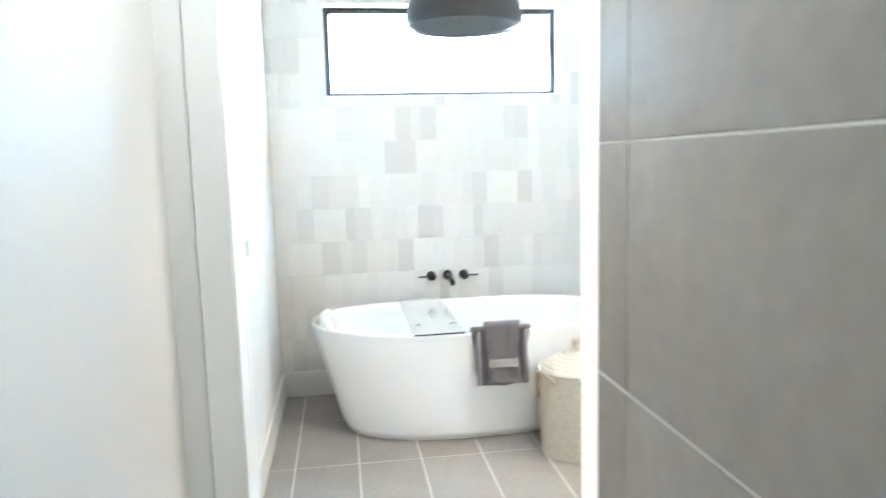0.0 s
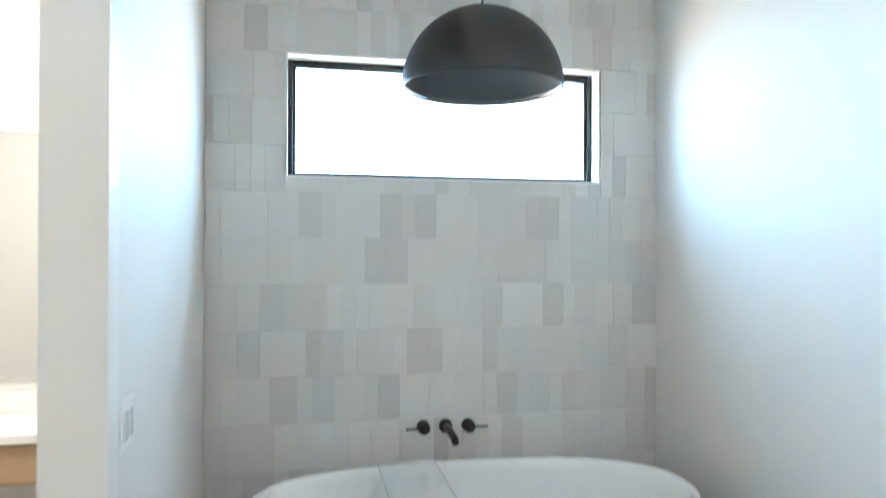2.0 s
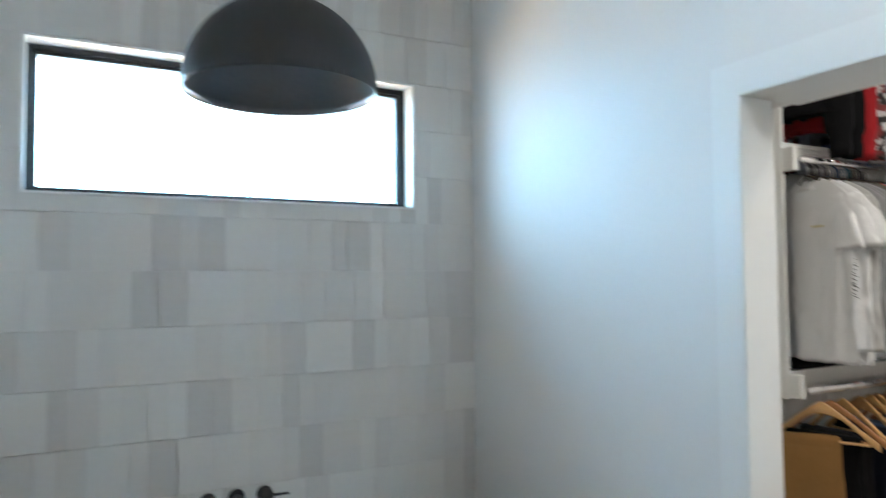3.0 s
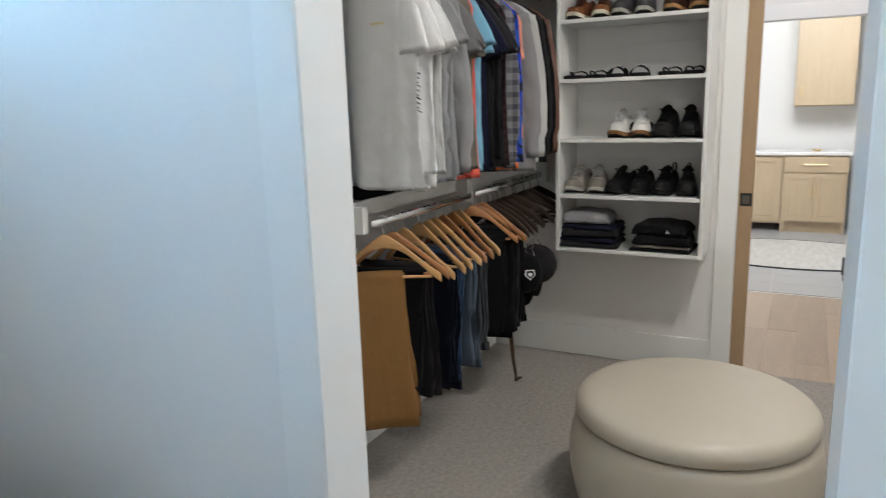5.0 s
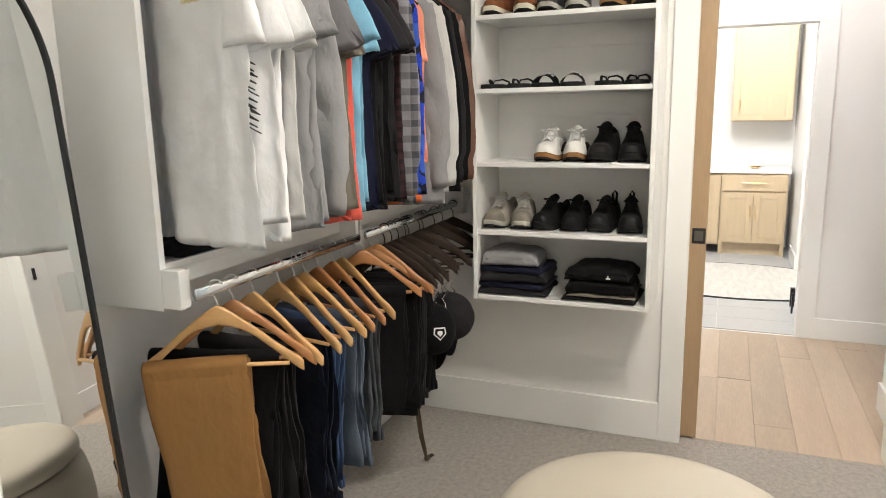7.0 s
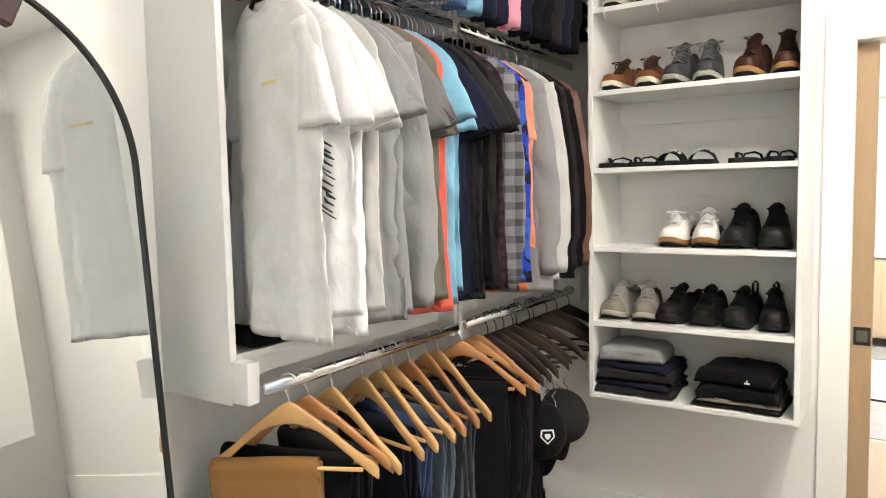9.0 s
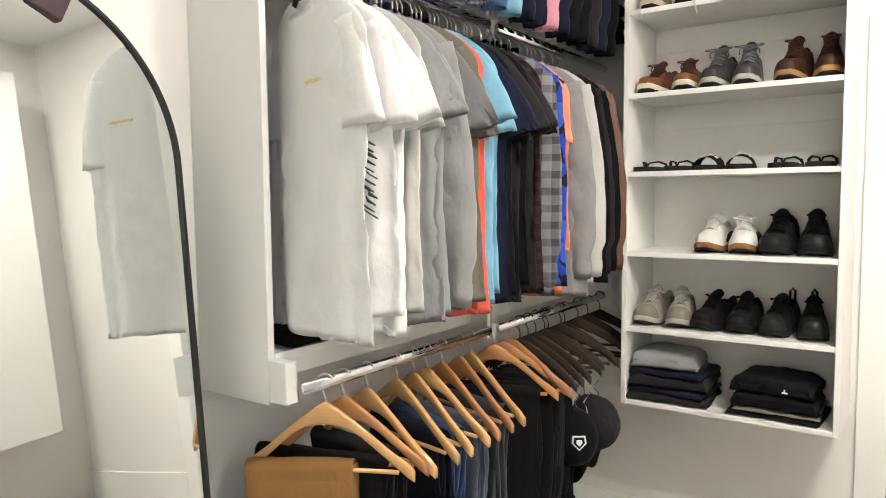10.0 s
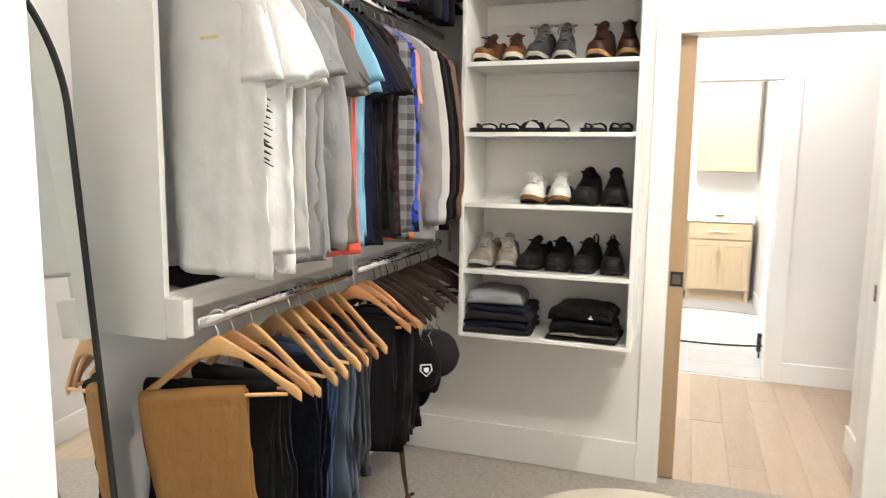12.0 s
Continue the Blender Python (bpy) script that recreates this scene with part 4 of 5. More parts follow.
def shirt(x, key, long=False, turn=8.0, hem=-0.845, hw=0.200, d=0.024, z=2.045, ry=RY, kind="t-shirt", group="shirts on the upper rail", flare=None):
    seed = x * 37.1
    name = {"t-shirt": "t_shirt"}.get(kind, kind)
    note = {True: "long-sleeved", False: "short-sleeved"}[long]
    t = thing(name, pose(x, ry, z, 0, 0, turn), f"{key} {note} {kind} hanging on the closet rail", "shirt", group)
    fl = flare if flare is not None else (0.20 if long else 0.33 + 0.10 * math.sin(seed * 5.7))
    bm = bmesh.new()
    zs = [(-0.092, 0.076, 0.55), (-0.099, 0.092, 0.62), (-0.110, 0.112, 0.66), (-0.124, 0.134, 0.7), (-0.141, 0.155, 0.75), (-0.160, 0.173, 0.85), (-0.180, 0.186, 0.95), (-0.20, 0.194, 1.0)]
    rows = 34
    zs += [(-0.20 + (hem + 0.20) * k / rows, 0.194 + 0.011 * min(1, k / 6), 1.0 + 0.25 * k / rows) for k in range(1, rows + 1)]
    loops = []
    n = 96
    for zz, w, dd in zs:
        f = max(0.0, (-0.2 - zz) / (-0.2 - hem))
        ww = w * hw / 0.2 * (1 - 0.05 * math.sin(math.pi * f) + 0.012 * noise.noise((zz * 5, seed, 3)))
        if zz - hem < 0.024:
            dd += 0.10
        lp = []
        for i in range(n):
            a = 2 * math.pi * i / n
            c, s = math.cos(a), math.sin(a)
            y = ww * math.copysign(abs(c) ** 0.8, c)
            xx = d * dd * math.copysign(abs(s) ** 1.25, s)
            g = min(1.0, 0.15 + f * 1.6)
            fold = (0.020 * noise.noise((y * 13 + seed, zz * 1.1, s * 0.6)) + 0.011 * noise.noise((y * 31 - seed, zz * 1.9, s))) * g
            wrinkle = 0.008 * noise.noise((y * 16 + zz * 11, zz * 15 - y * 9, seed + s)) - 0.010 * abs(noise.noise((y * 12 - zz * 9, zz * 7 + y * 5, seed * 2 + s))) + 0.004 * noise.noise((y * 44 - zz * 22, zz * 46 + seed, s))
            low = 0.014 * noise.noise((y * 9, seed, 5.5)) * f
            sag = -0.034 * math.exp(-(y / 0.055) ** 2) * (1 if s < 0 else 0.1) if zz > -0.112 else 0
            lp.append((xx + fold + wrinkle * min(1, f * 5 + 0.3) + curl(y, hw), y + 0.010 * f * math.sin(seed), zz + low + sag))
        loops.append(lp)
    loops += [turned_in(loops[-1], 0.003, 0.985), turned_in(loops[-1], 0.03, 0.70)]
    rings(bm, loops)
    part("body", bm, K[key], t, smooth=True)
    for side in (-1, 1):
        bm = bmesh.new()
        length = 0.60 if long else 0.195 + 0.04 * (0.5 + 0.5 * math.sin(seed * 3.3))
        lps = sleeve_loops(side, length, seed + side, d * 1.1, hw, fl)
        ends = [] if long else [turned_in(lps[-1], 0.002, 0.95), turned_in(lps[-1], 0.05, 0.45)]
        rings(bm, lps + ends, cap0=True)
        sl = part("sleeve", bm, K[key], t, smooth=True)
        if long:
            bm = bmesh.new()
            rings(bm, [turned_in(lps[-1], 0.004, 1.05), turned_in(lps[-1], -0.02, 1.07), turned_in(lps[-1], -0.052, 0.98), turned_in(lps[-1], -0.05, 0.88), turned_in(lps[-1], 0.0, 0.8)])
            part("cuff", bm, K[key], sl, smooth=True)
    bm = bmesh.new()
    lps = []
    for e, q in ((0.010, -0.016), (0.010, -0.010), (0.004, 0.000), (0.000, 0.001), (-0.003, -0.008)):
        lp = []
        for i in range(40):
            a = 2 * math.pi * i / 40
            y = (0.076 + e) * math.cos(a)
            dip = 0.034 * math.exp(-(y / 0.055) ** 2) * (1 if math.sin(a) < 0 else 0.1)
            lp.append((d * (0.60 + 8 * e) * math.sin(a) + curl(y, hw), y, -0.089 + q - dip))
        lps.append(lp)
    rings(bm, lps)
    part("collar", bm, K[key], t, smooth=True)
    return t


def plain_hanger(x, z, turn, material, hook, ry=RY):
    t = thing("shirt_hanger", pose(x, ry, z, 0, 0, turn), "slim dark hanger with a chrome hook on the rail", "hanger", "hangers on the upper rail")
    bm = bmesh.new()
    tube(bm, [(0.014, -0.15, -0.166), (0.008, -0.1, -0.122), (0, -0.03, -0.079), (0, 0, -0.068), (0, 0.03, -0.079), (0.008, 0.1, -0.122), (0.014, 0.15, -0.166)], 0.0055, 8)
    part("yoke", bm, material, t, smooth=True)
    bm = bmesh.new()
    tube(bm, [(0, 0, -0.066), (0, 0, -0.036)] + [(0, 0.024 * math.sin(a), -0.024 * math.cos(a) + 0.002) for a in [math.pi * (0.1 + 1.2 * k / 12) for k in range(13)]], 0.0027, 6)
    part("hook", bm, hook, t, "thin chrome wire hook", smooth=True)


UPPER = [  # x, colour, long sleeves, turn, hem, kind
    (3.150, "white", False, -14, -0.845, "t-shirt"), (3.200, "white", False, -7, -0.80, "t-shirt"), (3.246, "white", False, -2, -0.85, "t-shirt"), (3.290, "cream", False, 3, -0.80, "t-shirt"),
    (3.330, "light grey", False, 11, -0.84, "t-shirt"), (3.372, "light grey", False, 10, -0.83, "t-shirt"), (3.412, "light grey", True, 10, -0.78, "sweatshirt"), (3.455, "grey", False, 9, -0.82, "t-shirt"),
    (3.497, "olive grey", False, 10, -0.80, "t-shirt"), (3.538, "coral", False, 6, -0.85, "t-shirt"), (3.580, "light blue", False, 6, -0.82, "t-shirt"), (3.620, "light blue", False, 8, -0.80, "t-shirt"),
    (3.662, "navy", False, 9, -0.83, "t-shirt"), (3.704, "black", False, 8, -0.82, "t-shirt"), (3.748, "charcoal", False, 8, -0.84, "t-shirt"), (3.792, "black", False, 7, -0.80, "t-shirt"),
    (3.836, "charcoal", False, 8, -0.83, "t-shirt"), (3.885, "plum", False, 8, -0.82, "t-shirt"), (3.945, "checked", True, 8, -0.84, "shirt"), (4.015, "blue camouflage", True, 5, -0.82, "shirt"), (4.075, "orange", False, 5, -0.86, "shirt"),
    (4.140, "salmon", False, 4, -0.72, "shirt"), (4.195, "light grey", True, 4, -0.88, "sweatshirt"), (4.255, "cream", True, 3, -0.84, "sweatshirt"), (4.320, "black", True, 3, -0.84, "jacket"),
    (4.385, "charcoal", True, 3, -0.82, "jacket"), (4.450, "black", True, 2, -0.86, "jacket"), (4.525, "brown leather", True, 2, -0.78, "jacket"),
]
for x, key, lg, turn, hem, kind in UPPER:
    turn += 4 * math.sin(x * 61)
    shirt(x, key, lg, turn, hem, kind=kind, flare={3.150: 0.16, 3.200: 0.26}.get(x, {"coral": 0.10, "orange": 0.05, "salmon": 0.05, "checked": 0.12, "blue camouflage": 0.10}.get(key)), d=0.021 if lg else 0.0175, hw=0.222 if x < 3.16 else {"coral": 0.213, "light blue": 0.207, "orange": 0.183, "salmon": 0.183, "plum": 0.192, "olive grey": 0.205, "navy": 0.19, "checked": 0.206, "blue camouflage": 0.205}.get(key, 0.2) + 0.010 * math.sin(x * 83))
    plain_hanger(x, 2.045, turn, VELVET, HOOK)
for k in range(16):
    x = 3.29 + 0.083 * k
    plain_hanger(x + 0.02, 2.045, 8, VELVET, HOOK)
first = bpy.data.objects["t_shirt"]
bits = bmesh.new()
for k in range(10):
    box(bits, -0.034, -0.031, -0.115 + 0.0068 * k, -0.1105 + 0.0068 * k, -0.2925 - 0.0008 * (k % 3), -0.2865 + 0.001 * (k % 2))
part("print", bits, YELLOW, first, "small faded yellow chest lettering")
second = bpy.data.objects["t_shirt.001"]
for k in range(12):
    y0, z0 = -0.170 + 0.006 * math.sin(k * 2.1), -0.42 - 0.014 * k
    bm = bmesh.new()
    tube(bm, [(-0.026, y0 - 0.022, z0 - 0.008), (-0.028, y0, z0 + 0.002), (-0.026, y0 + 0.014 + 0.008 * math.sin(k * 1.3), z0 + 0.012)], [0.0015, 0.0030 + 0.0014 * math.sin(k), 0.0015], 6)
    part("print", bm, INK, second, "bold black slanting print")
TOPROW = [("black", True), ("black", True), ("red", True), ("black and white", True), ("small-checked", True), ("light grey", True), ("small-checked", True), ("blue", True), ("light blue", True), ("navy", True), ("navy", True), ("pink", True), ("navy", True), ("black", True), ("black", True), ("charcoal", True), ("navy", True), ("black", True)]
for k, (key, lg) in enumerate(TOPROW):
    x = 3.17 + 0.083 * k
    shirt(x, key, lg, 6, (-0.63 if k < 6 else -0.58) + 0.03 * math.sin(k * 2.3), hw=0.21, d=0.030, z=2.86, ry=RY + 0.085, kind="shirt", group="shirts on the top rail")
    plain_hanger(x, 2.86, 6, VELVET, CHROME, RY + 0.085)


def leg(w, rad, front, back, thick, seed, lean=0.0, shift=0.0, amp=0.011):
    """A flattened trouser leg folded over a bar along x, with full rounded side folds."""
    path = [(-rad, -back + back * k / 13) for k in range(13)]
    path += [(-rad * math.cos(math.pi * k / 6), rad * math.sin(math.pi * k / 6)) for k in range(7)]
    path += [(rad, -front * k / 18) for k in range(1, 19)]
    bm = bmesh.new()
    loops = []
    for j, (y, z) in enumerate(path):
        a, b = path[max(0, j - 1)], path[min(len(path) - 1, j + 1)]
        ty, tz = b[0] - a[0], b[1] - a[1]
        q = math.hypot(ty, tz)
        ny, nz = tz / q, -ty / q
        if y > 0:
            ny, nz = -ny, -nz
        if j in range(13, 20):
            ny, nz = y / rad, z / rad
        f = max(0.0, -z / front)
        wide = w * (1 - 0.06 * f + 0.05 * math.sin(seed + 7 * f)) / 2
        lp = []
        for i in range(28):
            c, s = math.cos(2 * math.pi * i / 28), math.sin(2 * math.pi * i / 28)
            x = wide * math.copysign(abs(c) ** 0.55, c)
            th = thick * (1 + 0.9 * f) * math.copysign(abs(s) ** 0.7, s)
            g = min(1.0, 0.2 + 1.4 * f)
            off = th + g * (amp * 1.6 * noise.noise((x * 9 + seed, z * 4.0, s * 0.4)) + amp * noise.noise((x * 26 + z * 14, z * 16 - x * 10, seed + s)) + 0.4 * amp * noise.noise((x * 60, z * 55, seed)))
            x += lean * f + shift + 0.010 * g * noise.noise((z * 8, seed, c))
            lp.append((x, y + ny * off, z + nz * off))
        loops.append(lp)
    rings(bm, loops, cap0=True, cap1=True)
    return bm


def trousers(x, key, turn, front, back, w=0.30, off=0.06, seed=1, extra="", lean=0.0):
    label = f"{key} trousers folded over a wooden hanger bar" if "denim" not in key else f"{key} jeans folded over a wooden hanger bar"
    t = thing("jeans" if "denim" in key else "trousers", pose(x, RY, 1.075, 0, 0, turn) @ pose(0.010, off, -0.213, 2.5 * math.sin(seed * 1.7), 2.0 * math.sin(seed * 2.9), -90 + 5 * math.sin(seed * 4.1)), label, "trousers", "trousers on the lower rail")
    w *= 1 + 0.06 * math.sin(seed * 2.3)
    part("leg", leg(w * 0.95, 0.011, front * 0.93, back * 0.96, 0.0045, seed, lean, 0.008), K[key], t, smooth=True)
    part("leg", leg(w, 0.022, front, back * 1.02, 0.0055, seed + 5, lean * 0.85, -0.004), K[key], t, smooth=True)
    y1 = 0.036
    for sx in (0.40,) if extra else ():
        bm = bmesh.new()
        tube(bm, [(sx * w + lean * f * 0.85, y1 - 0.004 + 0.004 * f, -front * f) for f in [0.06 + 0.9 * k / 9 for k in range(10)]], 0.0022, 6)
        part("seam", bm, K[key], t, smooth=True)
    bm = boxes((-w * 0.46 + lean, w * 0.46 + lean, y1 - 0.008, y1 + 0.004, -front - 0.004, -front + 0.036), bev=0.004)
    band = part("waistband", bm, K[key], t, smooth=True)
    for sx in (-0.28, 0.05, 0.34):
        part("belt_loop", boxes((sx * w + lean - 0.005, sx * w + lean + 0.005, y1 + 0.004, y1 + 0.008, -front - 0.006, -front + 0.042), bev=0.001), K[key], band)
    bm = bmesh.new()
    x0 = lean + 0.02
    tube(bm, [(x0 - 0.07 + 0.14 * k / 10, y1 + 0.003, -front + 0.125 - 0.035 * math.sin(math.pi * k / 10) * (1 if extra else -0.3)) for k in range(11)], 0.0035, 6)
    part("pocket", bm, GAPDARK if extra else K[key], t, "curved pocket opening" if extra else "", smooth=True)
    return t


WOODEN = [(3.185, 26, WOODH), (3.248, 20, WOODH2), (3.336, -5, WOODH), (3.456, -11, WOODH), (3.532, -14, WOODH), (3.590, -7, WOODH), (3.668, -13, WOODH2), (3.760, -17, WOODH2), (3.822, -15, WOODH), (3.965, 26, WOODH2), (4.025, 30, WOODH2), (4.08, 6, WOODH2)]
PANTS = [("tan", 0.55, 0.58), ("black", 0.46, 0.50), ("charcoal", 0.52, 0.50), None, ("dark denim", 0.55, 0.53), ("denim", 0.54, 0.50), ("faded denim", 0.52, 0.49), None, ("slate", 0.47, 0.45), ("black", 0.47, 0.45), ("black", 0.49, 0.46), ("black", 0.48, 0.49)]
for k, ((x, turn, m), pt) in enumerate(zip(WOODEN, PANTS)):
    hanger(True, x, 1.075, turn, m, "honey-coloured wooden hanger with trouser bar" if m is WOODH else "reddish wooden hanger with trouser bar")
    if pt:
        trousers(x, pt[0], turn, pt[1], pt[2], seed=k + 2, off=0.065 - 0.006 * k, extra="p" if k == 0 else "", w=0.27 if k == 0 else 0.33, lean=0.045 if k == 0 else 0.0)
for x, key in ((4.14, "black"), (4.20, "charcoal"), (4.26, "black")):
    trousers(x, key, 3, 0.49, 0.47, seed=int(x * 100), w=0.26, off=0.0)
    hanger(False, x, 1.075, 3, VELVET, "dark brown velvet hanger with trouser bar")
for x, turn in ((4.33, 17), (4.36, 33), (4.47, 27), (4.505, 12), (4.63, 22), (4.73, 6), (4.86, 15)):
    hanger(False, x, 1.075, turn, VELVET, "empty dark brown velvet hanger on the rail")


def cap(x, y, z, turn, tilt, key, patch):
    t = thing("baseball_cap", pose(x, y, z, 0, 0, turn) @ pose(0, 0, 0, 0, tilt, 0), f"{key} baseball cap clipped below the rail", "cap", "caps under the rail")
    bm = bmesh.new()
    loops = []
    for k in range(15):
        a = math.pi / 2 * k / 14
        r, h = math.cos(a) ** 0.75, math.sin(a)
        loops.append([(-0.015 - 0.120 * h + 0.004 * noise.noise((k * 0.5, i * 0.4, turn)), 0.088 * r * math.cos(2 * math.pi * i / 36) * (1 + 0.012 * (i % 6 == 0)), 0.105 * r * math.sin(2 * math.pi * i / 36)) for i in range(36)])
    loops = [[(0.012, 0.80 * q[1], 0.80 * q[2]) for q in loops[0]], [(0.0, q[1], q[2]) for q in loops[0]]] + loops[:-1]
    rings(bm, loops, cap1=True)
    part("crown", bm, K[key], t, smooth=True)
    bm = bmesh.new()
    lps = []
    for k in range(9):
        f = k / 8
        lps.append([(-0.012 + 0.025 * f + 0.030 * q * q, 0.086 * q * (1 - 0.20 * f * f), -0.100 * math.sqrt(max(0.0, 1 - 0.8 * q * q)) - 0.075 * f * math.sqrt(max(0.0, 1 - 0.85 * q * q))) for q in [-1 + 2 * i / 12 for i in range(13)]])
    rings(bm, lps, close=False)
    bmesh.ops.solidify(bm, geom=bm.faces[:], thickness=0.004)
    part("brim", bm, K[key], t, smooth=True)
    bm = bmesh.new()
    tube(bm, [(0.005, 0.0, 0.10), (0.008, 0.0, 0.15), (0.01, 0.0, 0.26)], 0.0022, 6)
    part("clip", bm, CHROME, t, "small chrome wire clip")
    for dy in (-0.055, -0.02, 0.035):
        bm = bmesh.new()
        tube(bm, [(-0.012, dy, 0.080), (-0.014, dy + 0.004, 0.105), (-0.004, dy + 0.012, 0.122), (0.004, dy, 0.135), (-0.006, dy - 0.01, 0.150)], 0.003, 6)
        part("clip", bm, CHROME, t, "small chrome wire clip")
    if patch:
        for name, k, dx, m in (("patch", 1.0, 0.0, K["white"]), ("emblem", 0.78, -0.002, K["black"]), ("mark", 0.42, -0.004, K["white"])):
            bm = bmesh.new()
            f = bm.faces.new([bm.verts.new((-0.136 + dx, a * k, b * k - 0.004)) for a, b in ((0.022, 0.024), (-0.022, 0.024), (-0.026, -0.002), (0.0, -0.028), (0.026, -0.002))])
            ex = bmesh.ops.extrude_face_region(bm, geom=[f])
            for v in [g for g in ex["geom"] if isinstance(g, bmesh.types.BMVert)]:
                v.co.x += 0.012
            part(name, bm, m, t, "white shield-shaped patch" if k == 1.0 else "")


cap(4.36, 5.645, 0.625, 34, 10, "black", True)
cap(4.50, 5.64, 0.64, 62, 12, "charcoal", False)
WEB = mat("brown_webbing", (0.11, 0.07, 0.035), 0.8, vary=0.25, fine=200, bump=0.4)
strap = thing("drawstring", pose(4.17, 5.66, 0.40), "brown webbing drawstring trailing from black shorts to the carpet", "drawstring")
for dx, r in ((0.0, 0.007), (0.018, 0.0055)):
    bm = bmesh.new()
    tube(bm, [(dx, -0.01 * bool(dx), 0.0), (0.05 + dx * 1.2, 0.005, -0.11), (0.10 + dx, 0.016, -0.22), (0.16 + dx * 0.6, 0.028, -0.31), (0.215, 0.042, -0.378)], r, 8, 0.5)
    part("cord", bm, WEB, strap, smooth=True)
bm = bmesh.new()
bmesh.ops.create_uvsphere(bm, u_segments=14, v_segments=9, radius=1)
for v in bm.verts:
    v.co = Vector((v.co.x * 0.016, v.co.y * 0.012, v.co.z * 0.012)) + noise.noise_vector(v.co * 2) * 0.003 + Vector((0.222, 0.043, -0.382))
part("knot", bm, WEB, strap, smooth=True)
bm = bmesh.new()
tube(bm, [(0.225, 0.043, -0.386), (0.25, 0.046, -0.390), (0.275, 0.040, -0.392)], [0.008, 0.011, 0.010], 8, 0.5)
part("end", bm, mat("dark_webbing_end", (0.02, 0.015, 0.012), 0.8), strap, smooth=True)


def folded(x, y, z, w, l, h, key, seed, turn=0.0, what="folded_trousers", droop=0.0):
    """A folded garment: two or three layers that turn over at a full rounded front edge."""
    n, m = 30, 26
    bm = bmesh.new()
    loops = []
    for j in range(m + 1):
        v = -1 + 2 * j / m
        end = max(0.0, 1 - abs(v) ** 9) ** 0.5 if abs(v) < 1 else 0.0
        lp = []
        for i in range(n):
            a = 2 * math.pi * i / n
            c, sn = math.cos(a), math.sin(a)
            px = w / 2 * math.copysign(abs(c) ** 0.32, c) * (1 + 0.05 * noise.noise((v * 3, seed, c)))
            hz = h * (0.5 + 0.5 * math.copysign(abs(sn) ** 0.6, sn)) * (0.55 + 0.45 * end)
            py = l / 2 * v + 0.012 * noise.noise((px * 9, seed, sn * 0.7)) + 0.010 * noise.noise((px * 24, hz * 60, seed))
            if sn > 0.1:
                hz += 0.018 * noise.noise((px * 9 + seed, py * 8, 1.0)) * end + 0.006 * noise.noise((px * 24, py * 30 + seed, 2.0)) - droop * (v * v + 0.7 * c * c)
            px += 0.006 * noise.noise((py * 12, hz * 70, seed)) - 0.004 * math.exp(-((hz - h * 0.5) / (h * 0.12)) ** 2) * (1 if c > 0 else -1)
            lp.append((px, py, max(hz, 0.0005 if droop == 0 else -0.02)))
        loops.append(lp)
    rings(bm, loops, cap0=True, cap1=True)
    ob = solid(what, bm, K[key], True, label=f"{key} folded garment in a stack on the shelf", category="folded clothes", group="folded clothes")
    ob.matrix_world = pose(x, y, z, 0, 0, turn)
    return ob


def pile(y, rows, seed):
    z = SZ[0]
    for k, (key, h, w, l, dy, turn, droop) in enumerate(rows):
        ob = folded(4.762, y + dy, z, w, l, h * 1.08, key, seed + 3.1 * k, turn, droop=droop)
        z += h
    return ob


pile(5.395, (("charcoal", 0.030, 0.28, 0.30, 0.0, 2, 0), ("navy", 0.026, 0.27, 0.295, 0.006, -3, 0), ("charcoal", 0.042, 0.28, 0.29, -0.006, 3, 0), ("navy", 0.026, 0.27, 0.275, -0.004, -4, 0), ("light grey", 0.062, 0.25, 0.25, 0.014, 5, 0.012)), 1)
top = pile(5.015, (("black", 0.020, 0.28, 0.30, 0.0, -2, 0), ("olive grey", 0.012, 0.275, 0.28, -0.004, 1, 0), ("black", 0.052, 0.28, 0.275, 0.004, 2, 0), ("black", 0.060, 0.27, 0.26, 0.006, -3, 0.010)), 40)
part("emblem", boxes((-0.142, -0.136, -0.060, -0.042, 0.020, 0.025), (-0.142, -0.136, -0.052, -0.048, 0.025, 0.034)), K["white"], top, "tiny white emblem")
folded(3.29, 5.935, 1.152, 0.30, 0.22, 0.042, "black", 77, 0)
for x, w, l, rows in ((3.80, 0.46, 0.36, (("blue", 0.05), ("navy", 0.04))), (4.24, 0.38, 0.37, (("black", 0.06), ("pink", 0.025), ("navy", 0.05))), (4.68, 0.46, 0.40, (("black", 0.06), ("charcoal", 0.05), ("black", 0.05)))):
    z = 2.129
    for k, (key, h) in enumerate(rows):
        folded(x + 0.008 * math.sin(7 * k + x), 6.055 - l / 2 - 0.012 * k, z, w - 0.02 * k, l, h * 1.1, key, 90 + 7 * k + x, 3 * math.sin(5 * k + x), "folded_jeans" if key in ("blue", "navy") else "folded_trousers", droop=0.008)
        z += h


# ---- shoes ----
def table(t, pts):
    for (a, va), (b, vb) in zip(pts, pts[1:]):
        if t <= b:
            f = (t - a) / (b - a)
            f = f * f * (3 - 2 * f)
            return va + (vb - va) * f
    return pts[-1][1]


